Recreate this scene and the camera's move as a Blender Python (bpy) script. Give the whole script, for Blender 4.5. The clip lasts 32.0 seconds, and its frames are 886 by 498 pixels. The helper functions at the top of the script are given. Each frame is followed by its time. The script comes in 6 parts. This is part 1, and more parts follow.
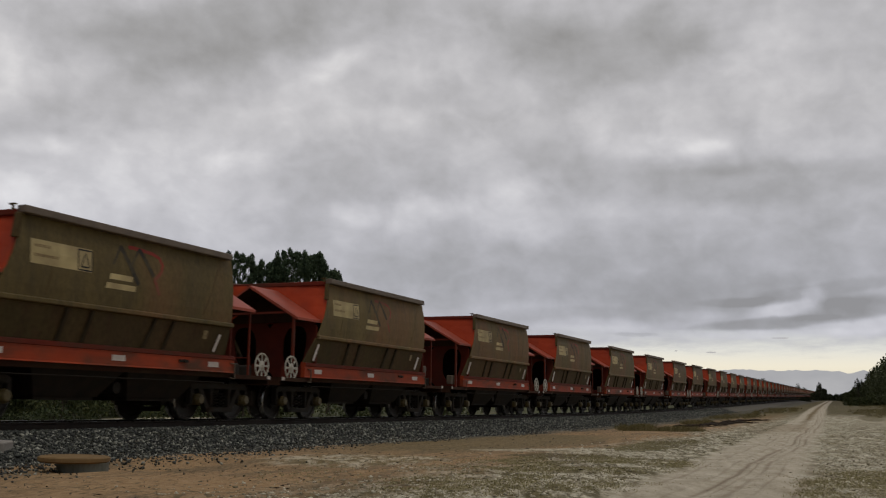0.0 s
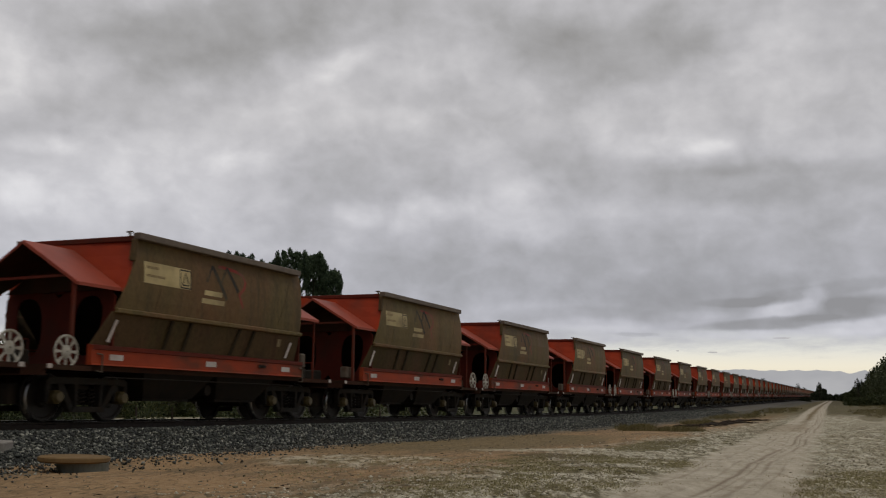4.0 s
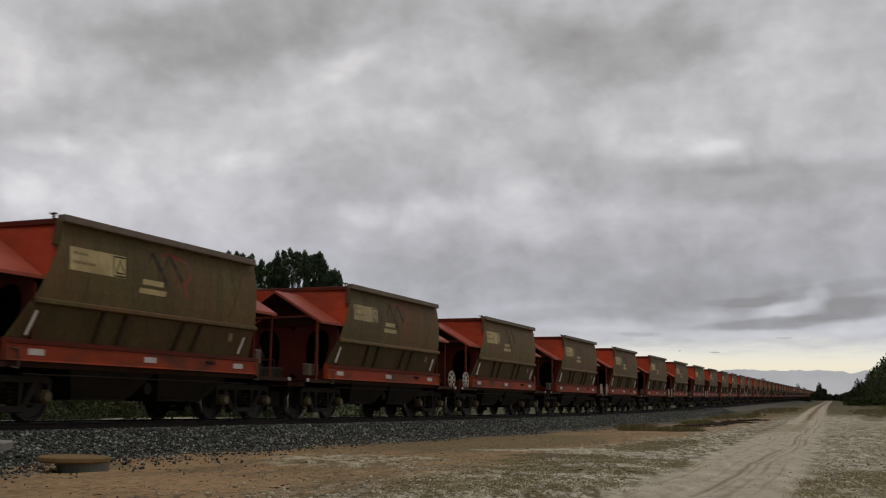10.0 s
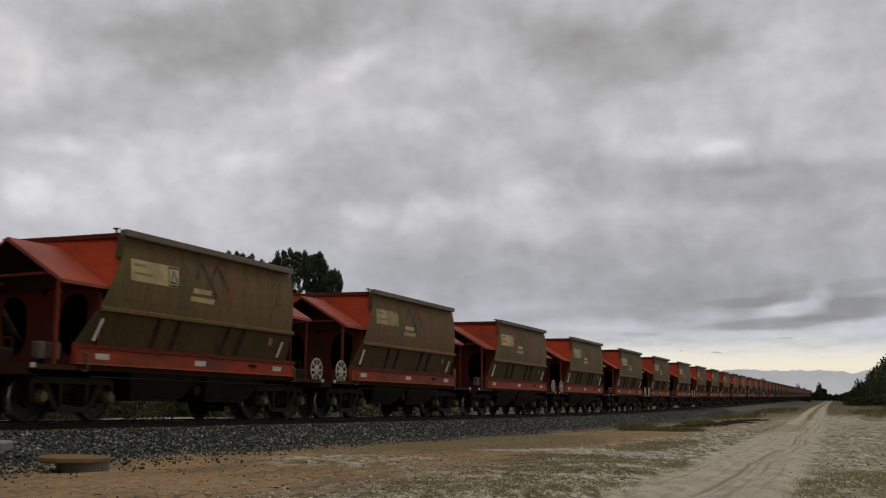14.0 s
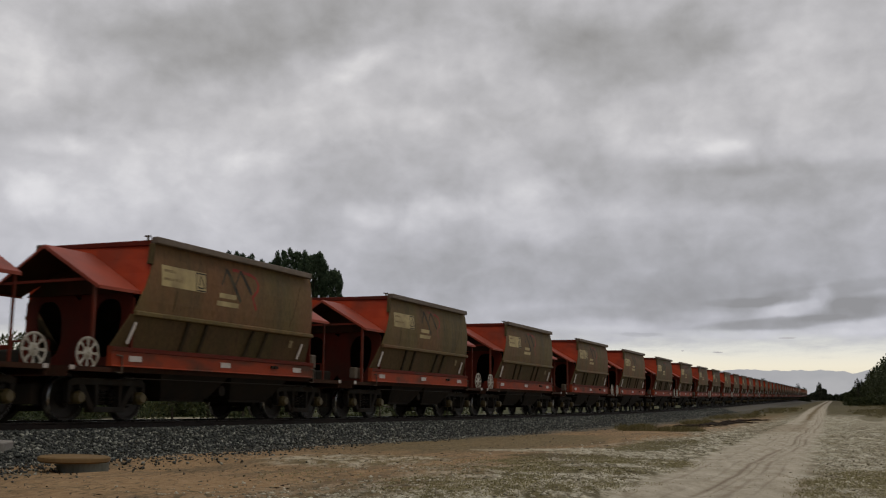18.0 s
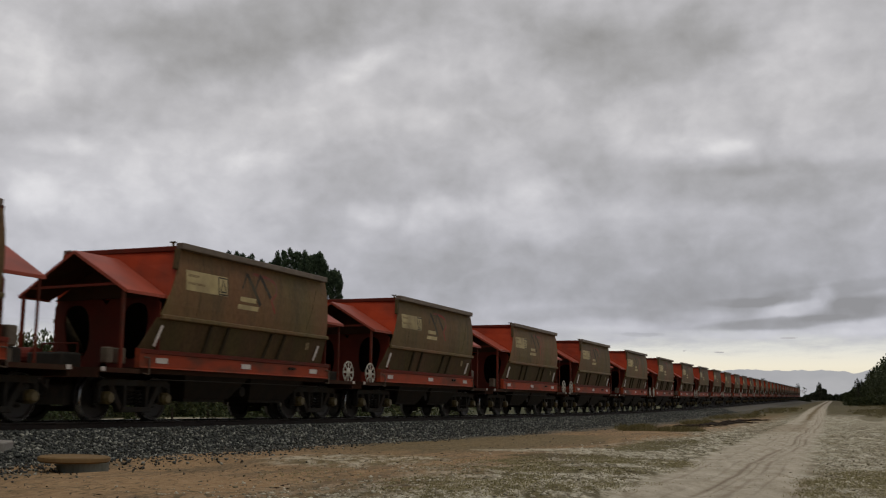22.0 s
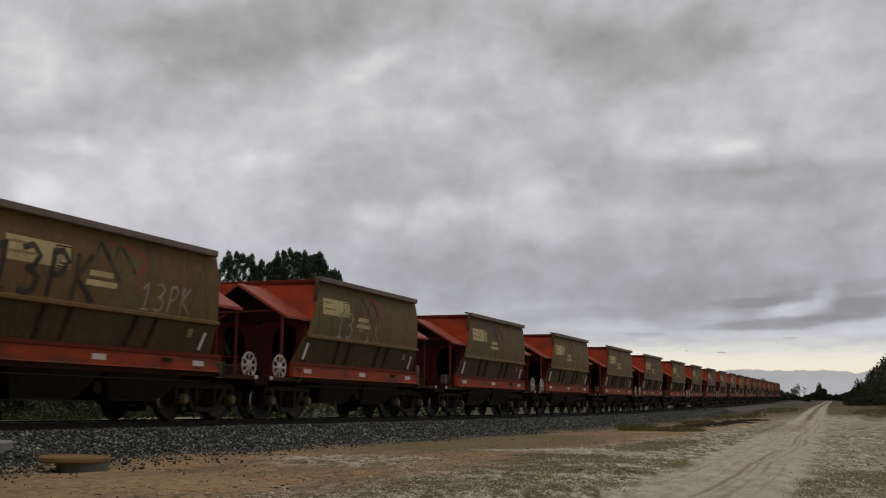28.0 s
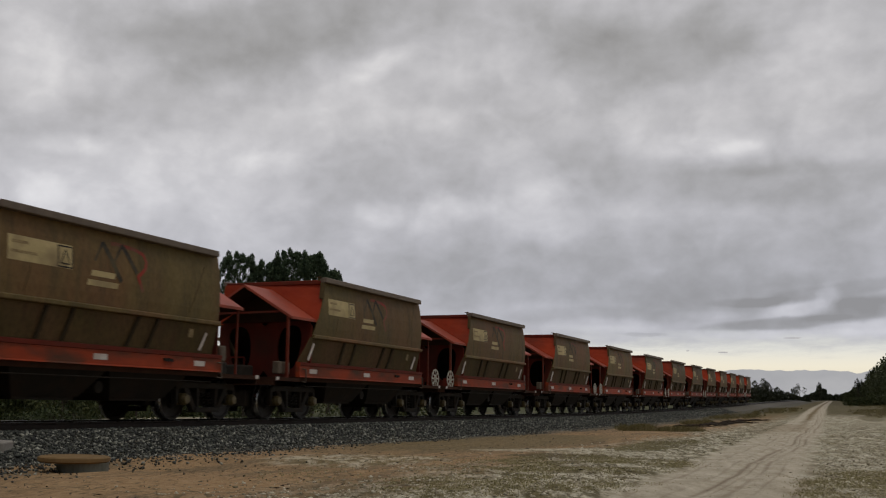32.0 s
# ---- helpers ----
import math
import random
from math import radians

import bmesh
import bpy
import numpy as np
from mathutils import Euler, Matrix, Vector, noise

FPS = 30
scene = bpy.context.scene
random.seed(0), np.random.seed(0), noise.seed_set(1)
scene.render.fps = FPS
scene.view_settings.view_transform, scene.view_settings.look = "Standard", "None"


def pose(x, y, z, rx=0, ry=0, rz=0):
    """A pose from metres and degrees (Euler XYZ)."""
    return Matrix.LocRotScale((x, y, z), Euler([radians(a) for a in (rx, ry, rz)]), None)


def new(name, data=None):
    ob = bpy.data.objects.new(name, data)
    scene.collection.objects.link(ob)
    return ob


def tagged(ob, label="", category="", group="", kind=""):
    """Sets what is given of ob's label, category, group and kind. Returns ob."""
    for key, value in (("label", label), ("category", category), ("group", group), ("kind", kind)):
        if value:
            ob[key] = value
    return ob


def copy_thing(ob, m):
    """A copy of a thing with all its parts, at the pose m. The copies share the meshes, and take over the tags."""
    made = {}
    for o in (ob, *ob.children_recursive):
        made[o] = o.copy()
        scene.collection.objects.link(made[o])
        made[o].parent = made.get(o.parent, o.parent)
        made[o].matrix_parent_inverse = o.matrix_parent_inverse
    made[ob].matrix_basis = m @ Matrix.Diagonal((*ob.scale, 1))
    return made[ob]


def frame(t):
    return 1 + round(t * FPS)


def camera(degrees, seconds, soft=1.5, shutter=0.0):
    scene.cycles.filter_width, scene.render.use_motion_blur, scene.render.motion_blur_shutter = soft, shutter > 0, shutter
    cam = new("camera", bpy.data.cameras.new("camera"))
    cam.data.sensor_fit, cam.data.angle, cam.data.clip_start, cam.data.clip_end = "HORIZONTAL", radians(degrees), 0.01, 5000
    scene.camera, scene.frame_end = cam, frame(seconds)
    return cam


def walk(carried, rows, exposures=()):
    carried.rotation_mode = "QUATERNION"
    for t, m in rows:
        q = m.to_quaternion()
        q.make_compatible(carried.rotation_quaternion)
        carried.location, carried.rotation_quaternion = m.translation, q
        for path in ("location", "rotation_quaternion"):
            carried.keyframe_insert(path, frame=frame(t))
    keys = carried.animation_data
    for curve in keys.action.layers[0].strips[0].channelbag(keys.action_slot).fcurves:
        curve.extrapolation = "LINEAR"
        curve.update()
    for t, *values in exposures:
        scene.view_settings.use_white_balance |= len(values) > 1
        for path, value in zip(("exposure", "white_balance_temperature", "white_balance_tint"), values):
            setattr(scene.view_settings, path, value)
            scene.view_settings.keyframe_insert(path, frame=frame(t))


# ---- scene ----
cam = camera(45.94, 32.0, soft=1.15, shutter=0.12)

# ---- plan: rail top at RAIL over the sandy ground, track centre line at x = 0, away from the camera along +y
RAIL = 0.55
EYE = (14.915, 0.0, RAIL + 0.379)
CAM_POSE = Matrix(((0.92512, 0.04570, 0.37691, EYE[0]), (0.37949, -0.14183, -0.91426, EYE[1]), (0.01167, 0.98884, -0.14855, EYE[2]), (0, 0, 0, 1)))
walk(cam, [(0.0, CAM_POSE), (32.0, CAM_POSE)])

TURN, GRADE = radians(1.690), radians(0.699)    # the line bends gently and climbs a little
BEND_FROM, BEND_OVER = 22.85, 72.11
PITCH, CLOSER = 11.0636, 0.1267     # from wagon to wagon; the second of each pair is coupled closer
MID = 3.15          # a wagon's middle, from the corner of its hopper


def bend(y):
    u = y - BEND_FROM
    if u <= 0:
        return 0.0, 0.0
    return (u * u / 2 / BEND_OVER, u / BEND_OVER) if u < BEND_OVER else (u - BEND_OVER / 2, 1.0)


def at(x, y, z):
    """A place beside the line: x metres off its centre, y along it, z over the ground."""
    i, s = bend(y)
    return Vector((x - TURN * i, y + x * TURN * s, z + GRADE * i))


def along(y):
    """The pose of a wagon whose middle stands at y on the line."""
    i, s = bend(y)
    return Matrix.Translation(at(0, y, RAIL)) @ Euler((GRADE * s, 0, TURN * s)).to_matrix().to_4x4()


def travel(t):
    return 18.4698 * t + 0.0254334 * t * t - 0.000249972 * t ** 3


def station(k):
    """Where wagon k of the train starts out along the line."""
    return 13.539 + PITCH * k - (CLOSER if k % 2 else 0.0)


# ---- light: an overcast day, pale at the horizon
SUN_EL, SUN_AZ = radians(66), radians(140)
world = bpy.data.worlds.new("overcast_sky")
scene.world = world
world.use_nodes = True


def node(nt, kind, x=0, y=0, **values):
    n = nt.nodes.new(kind)
    n.location = (x, y)
    for k, v in values.items():
        n.inputs[k].default_value = v
    return n


def ramp(nt, stops, source=None):
    n = nt.nodes.new("ShaderNodeValToRGB")
    e = n.color_ramp.elements
    while len(e) < len(stops):
        e.new(0.5)
    for el, (pos, col) in zip(e, stops):
        el.position = pos
        el.color = (*col, 1) if len(col) == 3 else (col[0],) * 3 + (1,)
    if source is not None:
        nt.links.new(source, n.inputs[0])
    return n.outputs[0]


def math_node(nt, op, a, b=None, c=None, clamp=False):
    n = nt.nodes.new("ShaderNodeMath")
    n.operation, n.use_clamp = op, clamp
    for k, v in enumerate((a, b, c)):
        if v is None:
            continue
        if isinstance(v, (int, float)):
            n.inputs[k].default_value = v
        else:
            nt.links.new(v, n.inputs[k])
    return n.outputs[0]


def mix(nt, fac, a, b, mode="MIX"):
    n = nt.nodes.new("ShaderNodeMix")
    n.data_type, n.blend_type = "RGBA", mode
    for k, v in ((0, fac), (6, a), (7, b)):
        if isinstance(v, (int, float)):
            n.inputs[k].default_value = v
        elif isinstance(v, tuple):
            n.inputs[k].default_value = (*v, 1)
        else:
            nt.links.new(v, n.inputs[k])
    return n.outputs[2]


def noise_of(nt, vec, scale, detail=4, rough=0.55, distortion=0.0):
    n = node(nt, "ShaderNodeTexNoise", Scale=scale, Detail=detail, Roughness=rough, Distortion=distortion)
    if vec is not None:
        nt.links.new(vec, n.inputs["Vector"])
    return n.outputs["Fac"]


def scaled(nt, vec, scale=(1, 1, 1), place=(0, 0, 0), turn=0.0):
    n = nt.nodes.new("ShaderNodeMapping")
    n.inputs["Scale"].default_value, n.inputs["Location"].default_value = scale, place
    n.inputs["Rotation"].default_value = (0, 0, turn)
    nt.links.new(vec, n.inputs["Vector"])
    return n.outputs[0]


wt = world.node_tree
wt.nodes.clear()
sky = wt.nodes.new("ShaderNodeTexSky")
sky.sky_type, sky.sun_disc = "NISHITA", False
sky.sun_elevation, sky.sun_rotation = SUN_EL, SUN_AZ
geo = wt.nodes.new("ShaderNodeTexCoord")
sep = wt.nodes.new("ShaderNodeSeparateXYZ")
wt.links.new(geo.outputs["Generated"], sep.inputs[0])
glow = ramp(wt, [(0.0, (0.52, 0.50, 0.45)), (0.026, (0.80, 0.72, 0.56)), (0.040, (0.86, 0.79, 0.64)), (0.054, (0.74, 0.72, 0.66)), (0.072, (0.56, 0.565, 0.57)), (0.12, (0.44, 0.44, 0.46))], sep.outputs[2])
dull = ramp(wt, [(0.0, (0.055, 0.055, 0.058)), (0.25, (0.12, 0.12, 0.125)), (1.0, (0.36, 0.355, 0.35))], sep.outputs[2])
ahead = ramp(wt, [(0.35, (0.0,)), (0.72, (1.0,))], math_node(wt, "MULTIPLY_ADD", sep.outputs[1], 0.5, 0.5))
low = ramp(wt, [(0.10, (1.0,)), (0.45, (0.0,))], sep.outputs[2])
veil = mix(wt, math_node(wt, "MULTIPLY", ahead, low), dull, glow)
puff = noise_of(wt, scaled(wt, geo.outputs["Generated"], (1, 1, 2.4)), 3.0, 6, 0.55)
cover = mix(wt, math_node(wt, "MULTIPLY", ramp(wt, [(0.12, (0.0,)), (0.3, (1.0,))], sep.outputs[2]), 0.6), veil, ramp(wt, [(0.35, (0.16, 0.16, 0.165)), (0.65, (0.36, 0.36, 0.365))], puff))
back_sky = node(wt, "ShaderNodeBackground", Strength=0.012)
wt.links.new(sky.outputs[0], back_sky.inputs[0])
back_veil = node(wt, "ShaderNodeBackground", Strength=0.95)
wt.links.new(cover, back_veil.inputs[0])
both = wt.nodes.new("ShaderNodeAddShader")
wt.links.new(back_sky.outputs[0], both.inputs[0])
wt.links.new(back_veil.outputs[0], both.inputs[1])
wout = wt.nodes.new("ShaderNodeOutputWorld")
wt.links.new(both.outputs[0], wout.inputs[0])

sun = new("sun", bpy.data.lights.new("sun", "SUN"))
sun.data.energy, sun.data.angle, sun.data.color = 0.72, radians(26), (1.0, 0.96, 0.9)
sun.matrix_world = Matrix.Translation((0, 0, 90)) @ Vector((math.sin(SUN_AZ) * math.cos(SUN_EL), math.cos(SUN_AZ) * math.cos(SUN_EL), math.sin(SUN_EL))).to_track_quat("Z", "Y").to_matrix().to_4x4()


# ---- materials
def material(name, stops, scale=3.0, rough=(0.6, 0.9), bump=0.0, bump_scale=60.0, metal=0.0, grime=None, grime_scale=1.2, grime_cut=(0.45, 0.75), stretch=(1, 1, 1), per_piece=0.0, spec=0.25, dents=0.0, streaks=None):
    """A painted, mineral or wooden surface: colours by fine noise, dirt by coarse noise, and relief."""
    m = bpy.data.materials.new(name)
    m.use_nodes = True
    nt = m.node_tree
    b = nt.nodes["Principled BSDF"]
    co = scaled(nt, nt.nodes.new("ShaderNodeTexCoord").outputs["Object"], stretch)
    info = nt.nodes.new("ShaderNodeObjectInfo")
    n = nt.nodes.new("ShaderNodeTexNoise")
    n.noise_dimensions = "4D"
    n.inputs["Scale"].default_value, n.inputs["Detail"].default_value, n.inputs["Roughness"].default_value = scale, 8, 0.62
    nt.links.new(co, n.inputs["Vector"])
    nt.links.new(math_node(nt, "MULTIPLY", info.outputs["Random"], 37.0), n.inputs["W"])
    col = ramp(nt, stops, n.outputs["Fac"])
    if grime:
        g = nt.nodes.new("ShaderNodeTexNoise")
        g.noise_dimensions = "4D"
        g.inputs["Scale"].default_value, g.inputs["Detail"].default_value = grime_scale, 7
        nt.links.new(co, g.inputs["Vector"])
        nt.links.new(math_node(nt, "MULTIPLY", info.outputs["Random"], 71.0), g.inputs["W"])
        col = mix(nt, ramp(nt, [(grime_cut[0], (0.0,)), (grime_cut[1], (1.0,))], g.outputs["Fac"]), col, grime)
    if streaks:
        # run-down stains, and fine specks between them
        run = nt.nodes.new("ShaderNodeTexNoise")
        run.noise_dimensions = "4D"
        run.inputs["Scale"].default_value, run.inputs["Detail"].default_value, run.inputs["Roughness"].default_value = 3.6, 8, 0.7
        nt.links.new(scaled(nt, co, (1, 1, 0.28)), run.inputs["Vector"])
        nt.links.new(math_node(nt, "MULTIPLY", info.outputs["Random"], 53.0), run.inputs["W"])
        col = mix(nt, ramp(nt, [(0.50, (0.0,)), (0.68, (0.75,))], run.outputs["Fac"]), col, streaks)
        col = mix(nt, 0.42, col, ramp(nt, [(0.34, (0.25, 0.25, 0.25)), (0.5, (0.95, 0.95, 0.95)), (0.66, (1.6, 1.6, 1.6))], noise_of(nt, co, 15.0, 9, 0.78)), "MULTIPLY")
    if per_piece:
        k = math_node(nt, "MULTIPLY_ADD", info.outputs["Random"], per_piece, 1 - per_piece / 2)
        hsv = nt.nodes.new("ShaderNodeHueSaturation")
        nt.links.new(k, hsv.inputs["Value"])
        nt.links.new(col, hsv.inputs["Color"])
        col = hsv.outputs[0]
    nt.links.new(col, b.inputs["Base Color"])
    nt.links.new(math_node(nt, "MULTIPLY_ADD", n.outputs["Fac"], rough[1] - rough[0], rough[0]), b.inputs["Roughness"])
    b.inputs["Metallic"].default_value = metal
    b.inputs["Specular IOR Level"].default_value = spec
    if bump:
        bn = node(nt, "ShaderNodeBump", Strength=bump, Distance=0.02)
        relief = noise_of(nt, co, bump_scale, 5)
        if dents:
            relief = math_node(nt, "MULTIPLY_ADD", noise_of(nt, co, 1.4, 2), dents, relief)
        nt.links.new(relief, bn.inputs["Height"])
        nt.links.new(bn.outputs[0], b.inputs["Normal"])
    return m


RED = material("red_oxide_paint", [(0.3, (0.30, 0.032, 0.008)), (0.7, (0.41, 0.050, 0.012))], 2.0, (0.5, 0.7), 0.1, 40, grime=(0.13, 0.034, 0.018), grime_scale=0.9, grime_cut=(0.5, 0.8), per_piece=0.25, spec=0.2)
# dusty red darkened with the shade of the platform recess put into it
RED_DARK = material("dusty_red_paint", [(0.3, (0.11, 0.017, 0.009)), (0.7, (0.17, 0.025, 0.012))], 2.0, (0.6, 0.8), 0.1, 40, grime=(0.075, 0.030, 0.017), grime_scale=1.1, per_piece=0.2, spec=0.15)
SILL_RED = material("grimy_red_sill_paint", [(0.3, (0.27, 0.036, 0.010)), (0.7, (0.40, 0.056, 0.015))], 3.0, (0.5, 0.75), 0.12, 40, grime=(0.10, 0.040, 0.020), grime_scale=1.6, grime_cut=(0.46, 0.68), stretch=(1, 0.6, 1.6), per_piece=0.25, spec=0.2)
DECK = material("dust_caked_deck_paint", [(0.3, (0.036, 0.016, 0.010)), (0.7, (0.066, 0.026, 0.015))], 3.0, (0.7, 0.9), 0.15, 40, grime=(0.055, 0.034, 0.019), grime_scale=1.6, per_piece=0.2, spec=0.1)
# grimy red with the shade under the end roofs put into the colour
SHADE_RED = material("grimy_red_undercoat", [(0.3, (0.052, 0.024, 0.014)), (0.7, (0.090, 0.036, 0.020))], 2.5, (0.75, 0.95), 0.1, 30, grime=(0.06, 0.045, 0.024), grime_scale=1.2, spec=0.08)
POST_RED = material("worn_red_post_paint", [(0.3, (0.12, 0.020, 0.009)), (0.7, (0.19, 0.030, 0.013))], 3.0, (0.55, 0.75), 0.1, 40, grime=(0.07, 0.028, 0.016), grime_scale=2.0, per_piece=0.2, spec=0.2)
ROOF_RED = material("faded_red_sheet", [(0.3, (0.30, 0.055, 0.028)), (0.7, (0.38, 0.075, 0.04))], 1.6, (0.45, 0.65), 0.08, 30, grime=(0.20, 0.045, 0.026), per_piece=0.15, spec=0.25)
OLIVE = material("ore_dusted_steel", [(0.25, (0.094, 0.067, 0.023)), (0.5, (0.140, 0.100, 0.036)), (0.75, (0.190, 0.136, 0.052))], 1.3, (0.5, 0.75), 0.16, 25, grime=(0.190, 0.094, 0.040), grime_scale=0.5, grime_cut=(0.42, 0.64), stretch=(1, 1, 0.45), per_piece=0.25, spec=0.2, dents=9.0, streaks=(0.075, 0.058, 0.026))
# darker tone of the olive steel, for lower sheets, latch and seams
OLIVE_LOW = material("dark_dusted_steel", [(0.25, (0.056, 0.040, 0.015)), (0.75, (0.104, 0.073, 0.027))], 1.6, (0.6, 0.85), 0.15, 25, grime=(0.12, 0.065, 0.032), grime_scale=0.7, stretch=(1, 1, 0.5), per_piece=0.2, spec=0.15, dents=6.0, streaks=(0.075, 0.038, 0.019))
BEAM = material("grey_brown_rail_steel", [(0.3, (0.13, 0.10, 0.075)), (0.7, (0.20, 0.155, 0.115))], 3.0, (0.5, 0.7), 0.1, 30, per_piece=0.2)
BLACK = material("oily_black_steel", [(0.3, (0.013, 0.010, 0.007)), (0.7, (0.030, 0.023, 0.016))], 4.0, (0.6, 0.85), 0.25, 40, grime=(0.032, 0.02, 0.012), grime_scale=3, spec=0.15)
# rib steel coloured dark to draw the shadow lines along the ribs
RIB = material("shaded_rib_steel", [(0.3, (0.030, 0.022, 0.012)), (0.7, (0.055, 0.040, 0.022))], 3.0, (0.7, 0.9), 0.1, 30, spec=0.1)
WHEEL = material("oily_wheel_steel", [(0.3, (0.014, 0.011, 0.009)), (0.7, (0.032, 0.025, 0.019))], 5.0, (0.4, 0.65), 0.15, 40, grime=(0.024, 0.015, 0.009), grime_scale=3, spec=0.22)
BOGIE = material("brown_cast_steel", [(0.3, (0.021, 0.018, 0.014)), (0.7, (0.046, 0.039, 0.031))], 5.0, (0.65, 0.9), 0.3, 30, grime=(0.036, 0.022, 0.012), grime_scale=4, spec=0.15)
AXLE_CAP = material("ochre_axle_cap", [(0.3, (0.075, 0.052, 0.016)), (0.7, (0.17, 0.12, 0.040))], 9.0, (0.35, 0.6), spec=0.4)
TREAD = material("polished_tyre_steel", [(0.3, (0.35, 0.34, 0.33)), (0.7, (0.5, 0.49, 0.47))], 8.0, (0.2, 0.35), metal=1.0)
CREAM = material("cream_board_paint", [(0.3, (0.42, 0.325, 0.145)), (0.7, (0.60, 0.475, 0.235))], 3.0, (0.5, 0.7), grime=(0.26, 0.19, 0.095), grime_scale=2.0, per_piece=0.2)
WHITE = material("white_reflector", [(0.3, (0.52, 0.46, 0.41)), (0.7, (0.66, 0.60, 0.54))], 6.0, (0.35, 0.5), grime=(0.45, 0.36, 0.3), grime_scale=3)
WHEEL_WHITE = material("worn_white_enamel", [(0.3, (0.38, 0.35, 0.28)), (0.7, (0.54, 0.50, 0.42))], 8.0, (0.4, 0.6), grime=(0.24, 0.19, 0.13), grime_scale=7)
INK = material("dark_marking", [(0.3, (0.012, 0.012, 0.011)), (0.7, (0.035, 0.033, 0.03))], 8.0, (0.6, 0.8), grime=(0.08, 0.06, 0.035), grime_scale=3)
INK_FADED = material("faded_brown_marking", [(0.35, (0.17, 0.105, 0.050)), (0.65, (0.40, 0.31, 0.15))], 22.0, (0.6, 0.8))
INK_WORN = material("worn_dark_marking", [(0.3, (0.022, 0.020, 0.016)), (0.7, (0.055, 0.046, 0.032))], 7.0, (0.6, 0.8), grime=(0.10, 0.078, 0.040), grime_scale=2.4, grime_cut=(0.42, 0.66))
LOGO_RED = material("red_marking", [(0.3, (0.36, 0.035, 0.02)), (0.7, (0.26, 0.035, 0.02))], 6.0, (0.5, 0.7), grime=(0.17, 0.09, 0.05), grime_scale=2.2, grime_cut=(0.4, 0.65))
GREY_BOX = material("grey_enamelled_box", [(0.3, (0.085, 0.064, 0.044)), (0.7, (0.15, 0.115, 0.080))], 5.0, (0.5, 0.7), grime=(0.07, 0.035, 0.02), grime_scale=3.5)
RAIL_SIDE = material("rusty_rail_steel", [(0.3, (0.016, 0.011, 0.008)), (0.7, (0.035, 0.022, 0.015))], 6.0, (0.6, 0.8), 0.2, 60)
RAIL_TOP = material("polished_rail_head", [(0.3, (0.30, 0.30, 0.30)), (0.7, (0.42, 0.42, 0.41))], 6.0, (0.22, 0.35), metal=1.0)
SLEEPER = material("weathered_concrete", [(0.3, (0.22, 0.20, 0.17)), (0.7, (0.36, 0.33, 0.29))], 8.0, (0.8, 0.95), 0.3, 40, per_piece=0.3)


def island_material(name, stops, rough=0.85, spec=0.3, wet=0.0):
    """Loose pieces in one mesh, each with a shade of its own."""
    m = bpy.data.materials.new(name)
    m.use_nodes = True
    nt = m.node_tree
    b = nt.nodes["Principled BSDF"]
    g = nt.nodes.new("ShaderNodeNewGeometry")
    nt.links.new(ramp(nt, stops, g.outputs["Random Per Island"]), b.inputs["Base Color"])
    b.inputs["Roughness"].default_value, b.inputs["Specular IOR Level"].default_value = rough, spec
    return m


# ---- mesh tools
def part(name, bm, mat, parent, label="", place=None, smooth=False):
    me = bpy.data.meshes.new(name)
    bm.normal_update()
    bm.to_mesh(me)
    bm.free()
    for m in (mat if isinstance(mat, (list, tuple)) else [mat]):
        me.materials.append(m)
    if smooth:
        me.shade_smooth()
    ob = new(name, me)
    if parent is not None:
        ob.parent = parent
    if place is not None:
        ob.matrix_basis = place
    if label:
        tagged(ob, label)
    return ob


def again(ob, parent, place):
    """The same piece once more, on the same mesh."""
    o = new(ob.name.split(".")[0], ob.data)
    o.parent = parent
    o.matrix_basis = place
    return o


def solid(bm, ring_a, ring_b, idx=0):
    """A closed prism between two rings of equal length."""
    a, b = [bm.verts.new(p) for p in ring_a], [bm.verts.new(p) for p in ring_b]
    n = len(a)
    fs = [bm.faces.new(list(reversed(a))), bm.faces.new(b)] + [bm.faces.new((a[i], a[(i + 1) % n], b[(i + 1) % n], b[i])) for i in range(n)]
    for f in fs:
        f.material_index = idx
    return fs


def box(bm, x0, x1, y0, y1, z0, z1, idx=0):
    return solid(bm, [(x0, y0, z0), (x1, y0, z0), (x1, y1, z0), (x0, y1, z0)], [(x0, y0, z1), (x1, y0, z1), (x1, y1, z1), (x0, y1, z1)], idx)


def bar(bm, p, q, w, h=None, idx=0, up=(0, 0, 1)):
    """A square bar from p to q."""
    h = h or w
    p, q = Vector(p), Vector(q)
    d = (q - p).normalized()
    u = Vector(up)
    if abs(d.dot(u)) > 0.95:
        u = Vector((0, 1, 0))
    s = d.cross(u).normalized() * (w / 2)
    v = s.cross(d).normalized() * (h / 2)
    solid(bm, [p - s - v, p + s - v, p + s + v, p - s + v], [q - s - v, q + s - v, q + s + v, q - s + v], idx)


def rod(bm, p, q, r, n=8, idx=0, r2=None):
    p, q = Vector(p), Vector(q)
    d = (q - p).normalized()
    s = d.orthogonal().normalized()
    v = d.cross(s)
    r2 = r if r2 is None else r2
    ring = lambda c, k: [c + (s * math.cos(a) + v * math.sin(a)) * k for a in (2 * math.pi * i / n for i in range(n))]
    solid(bm, ring(p, r), ring(q, r2), idx)


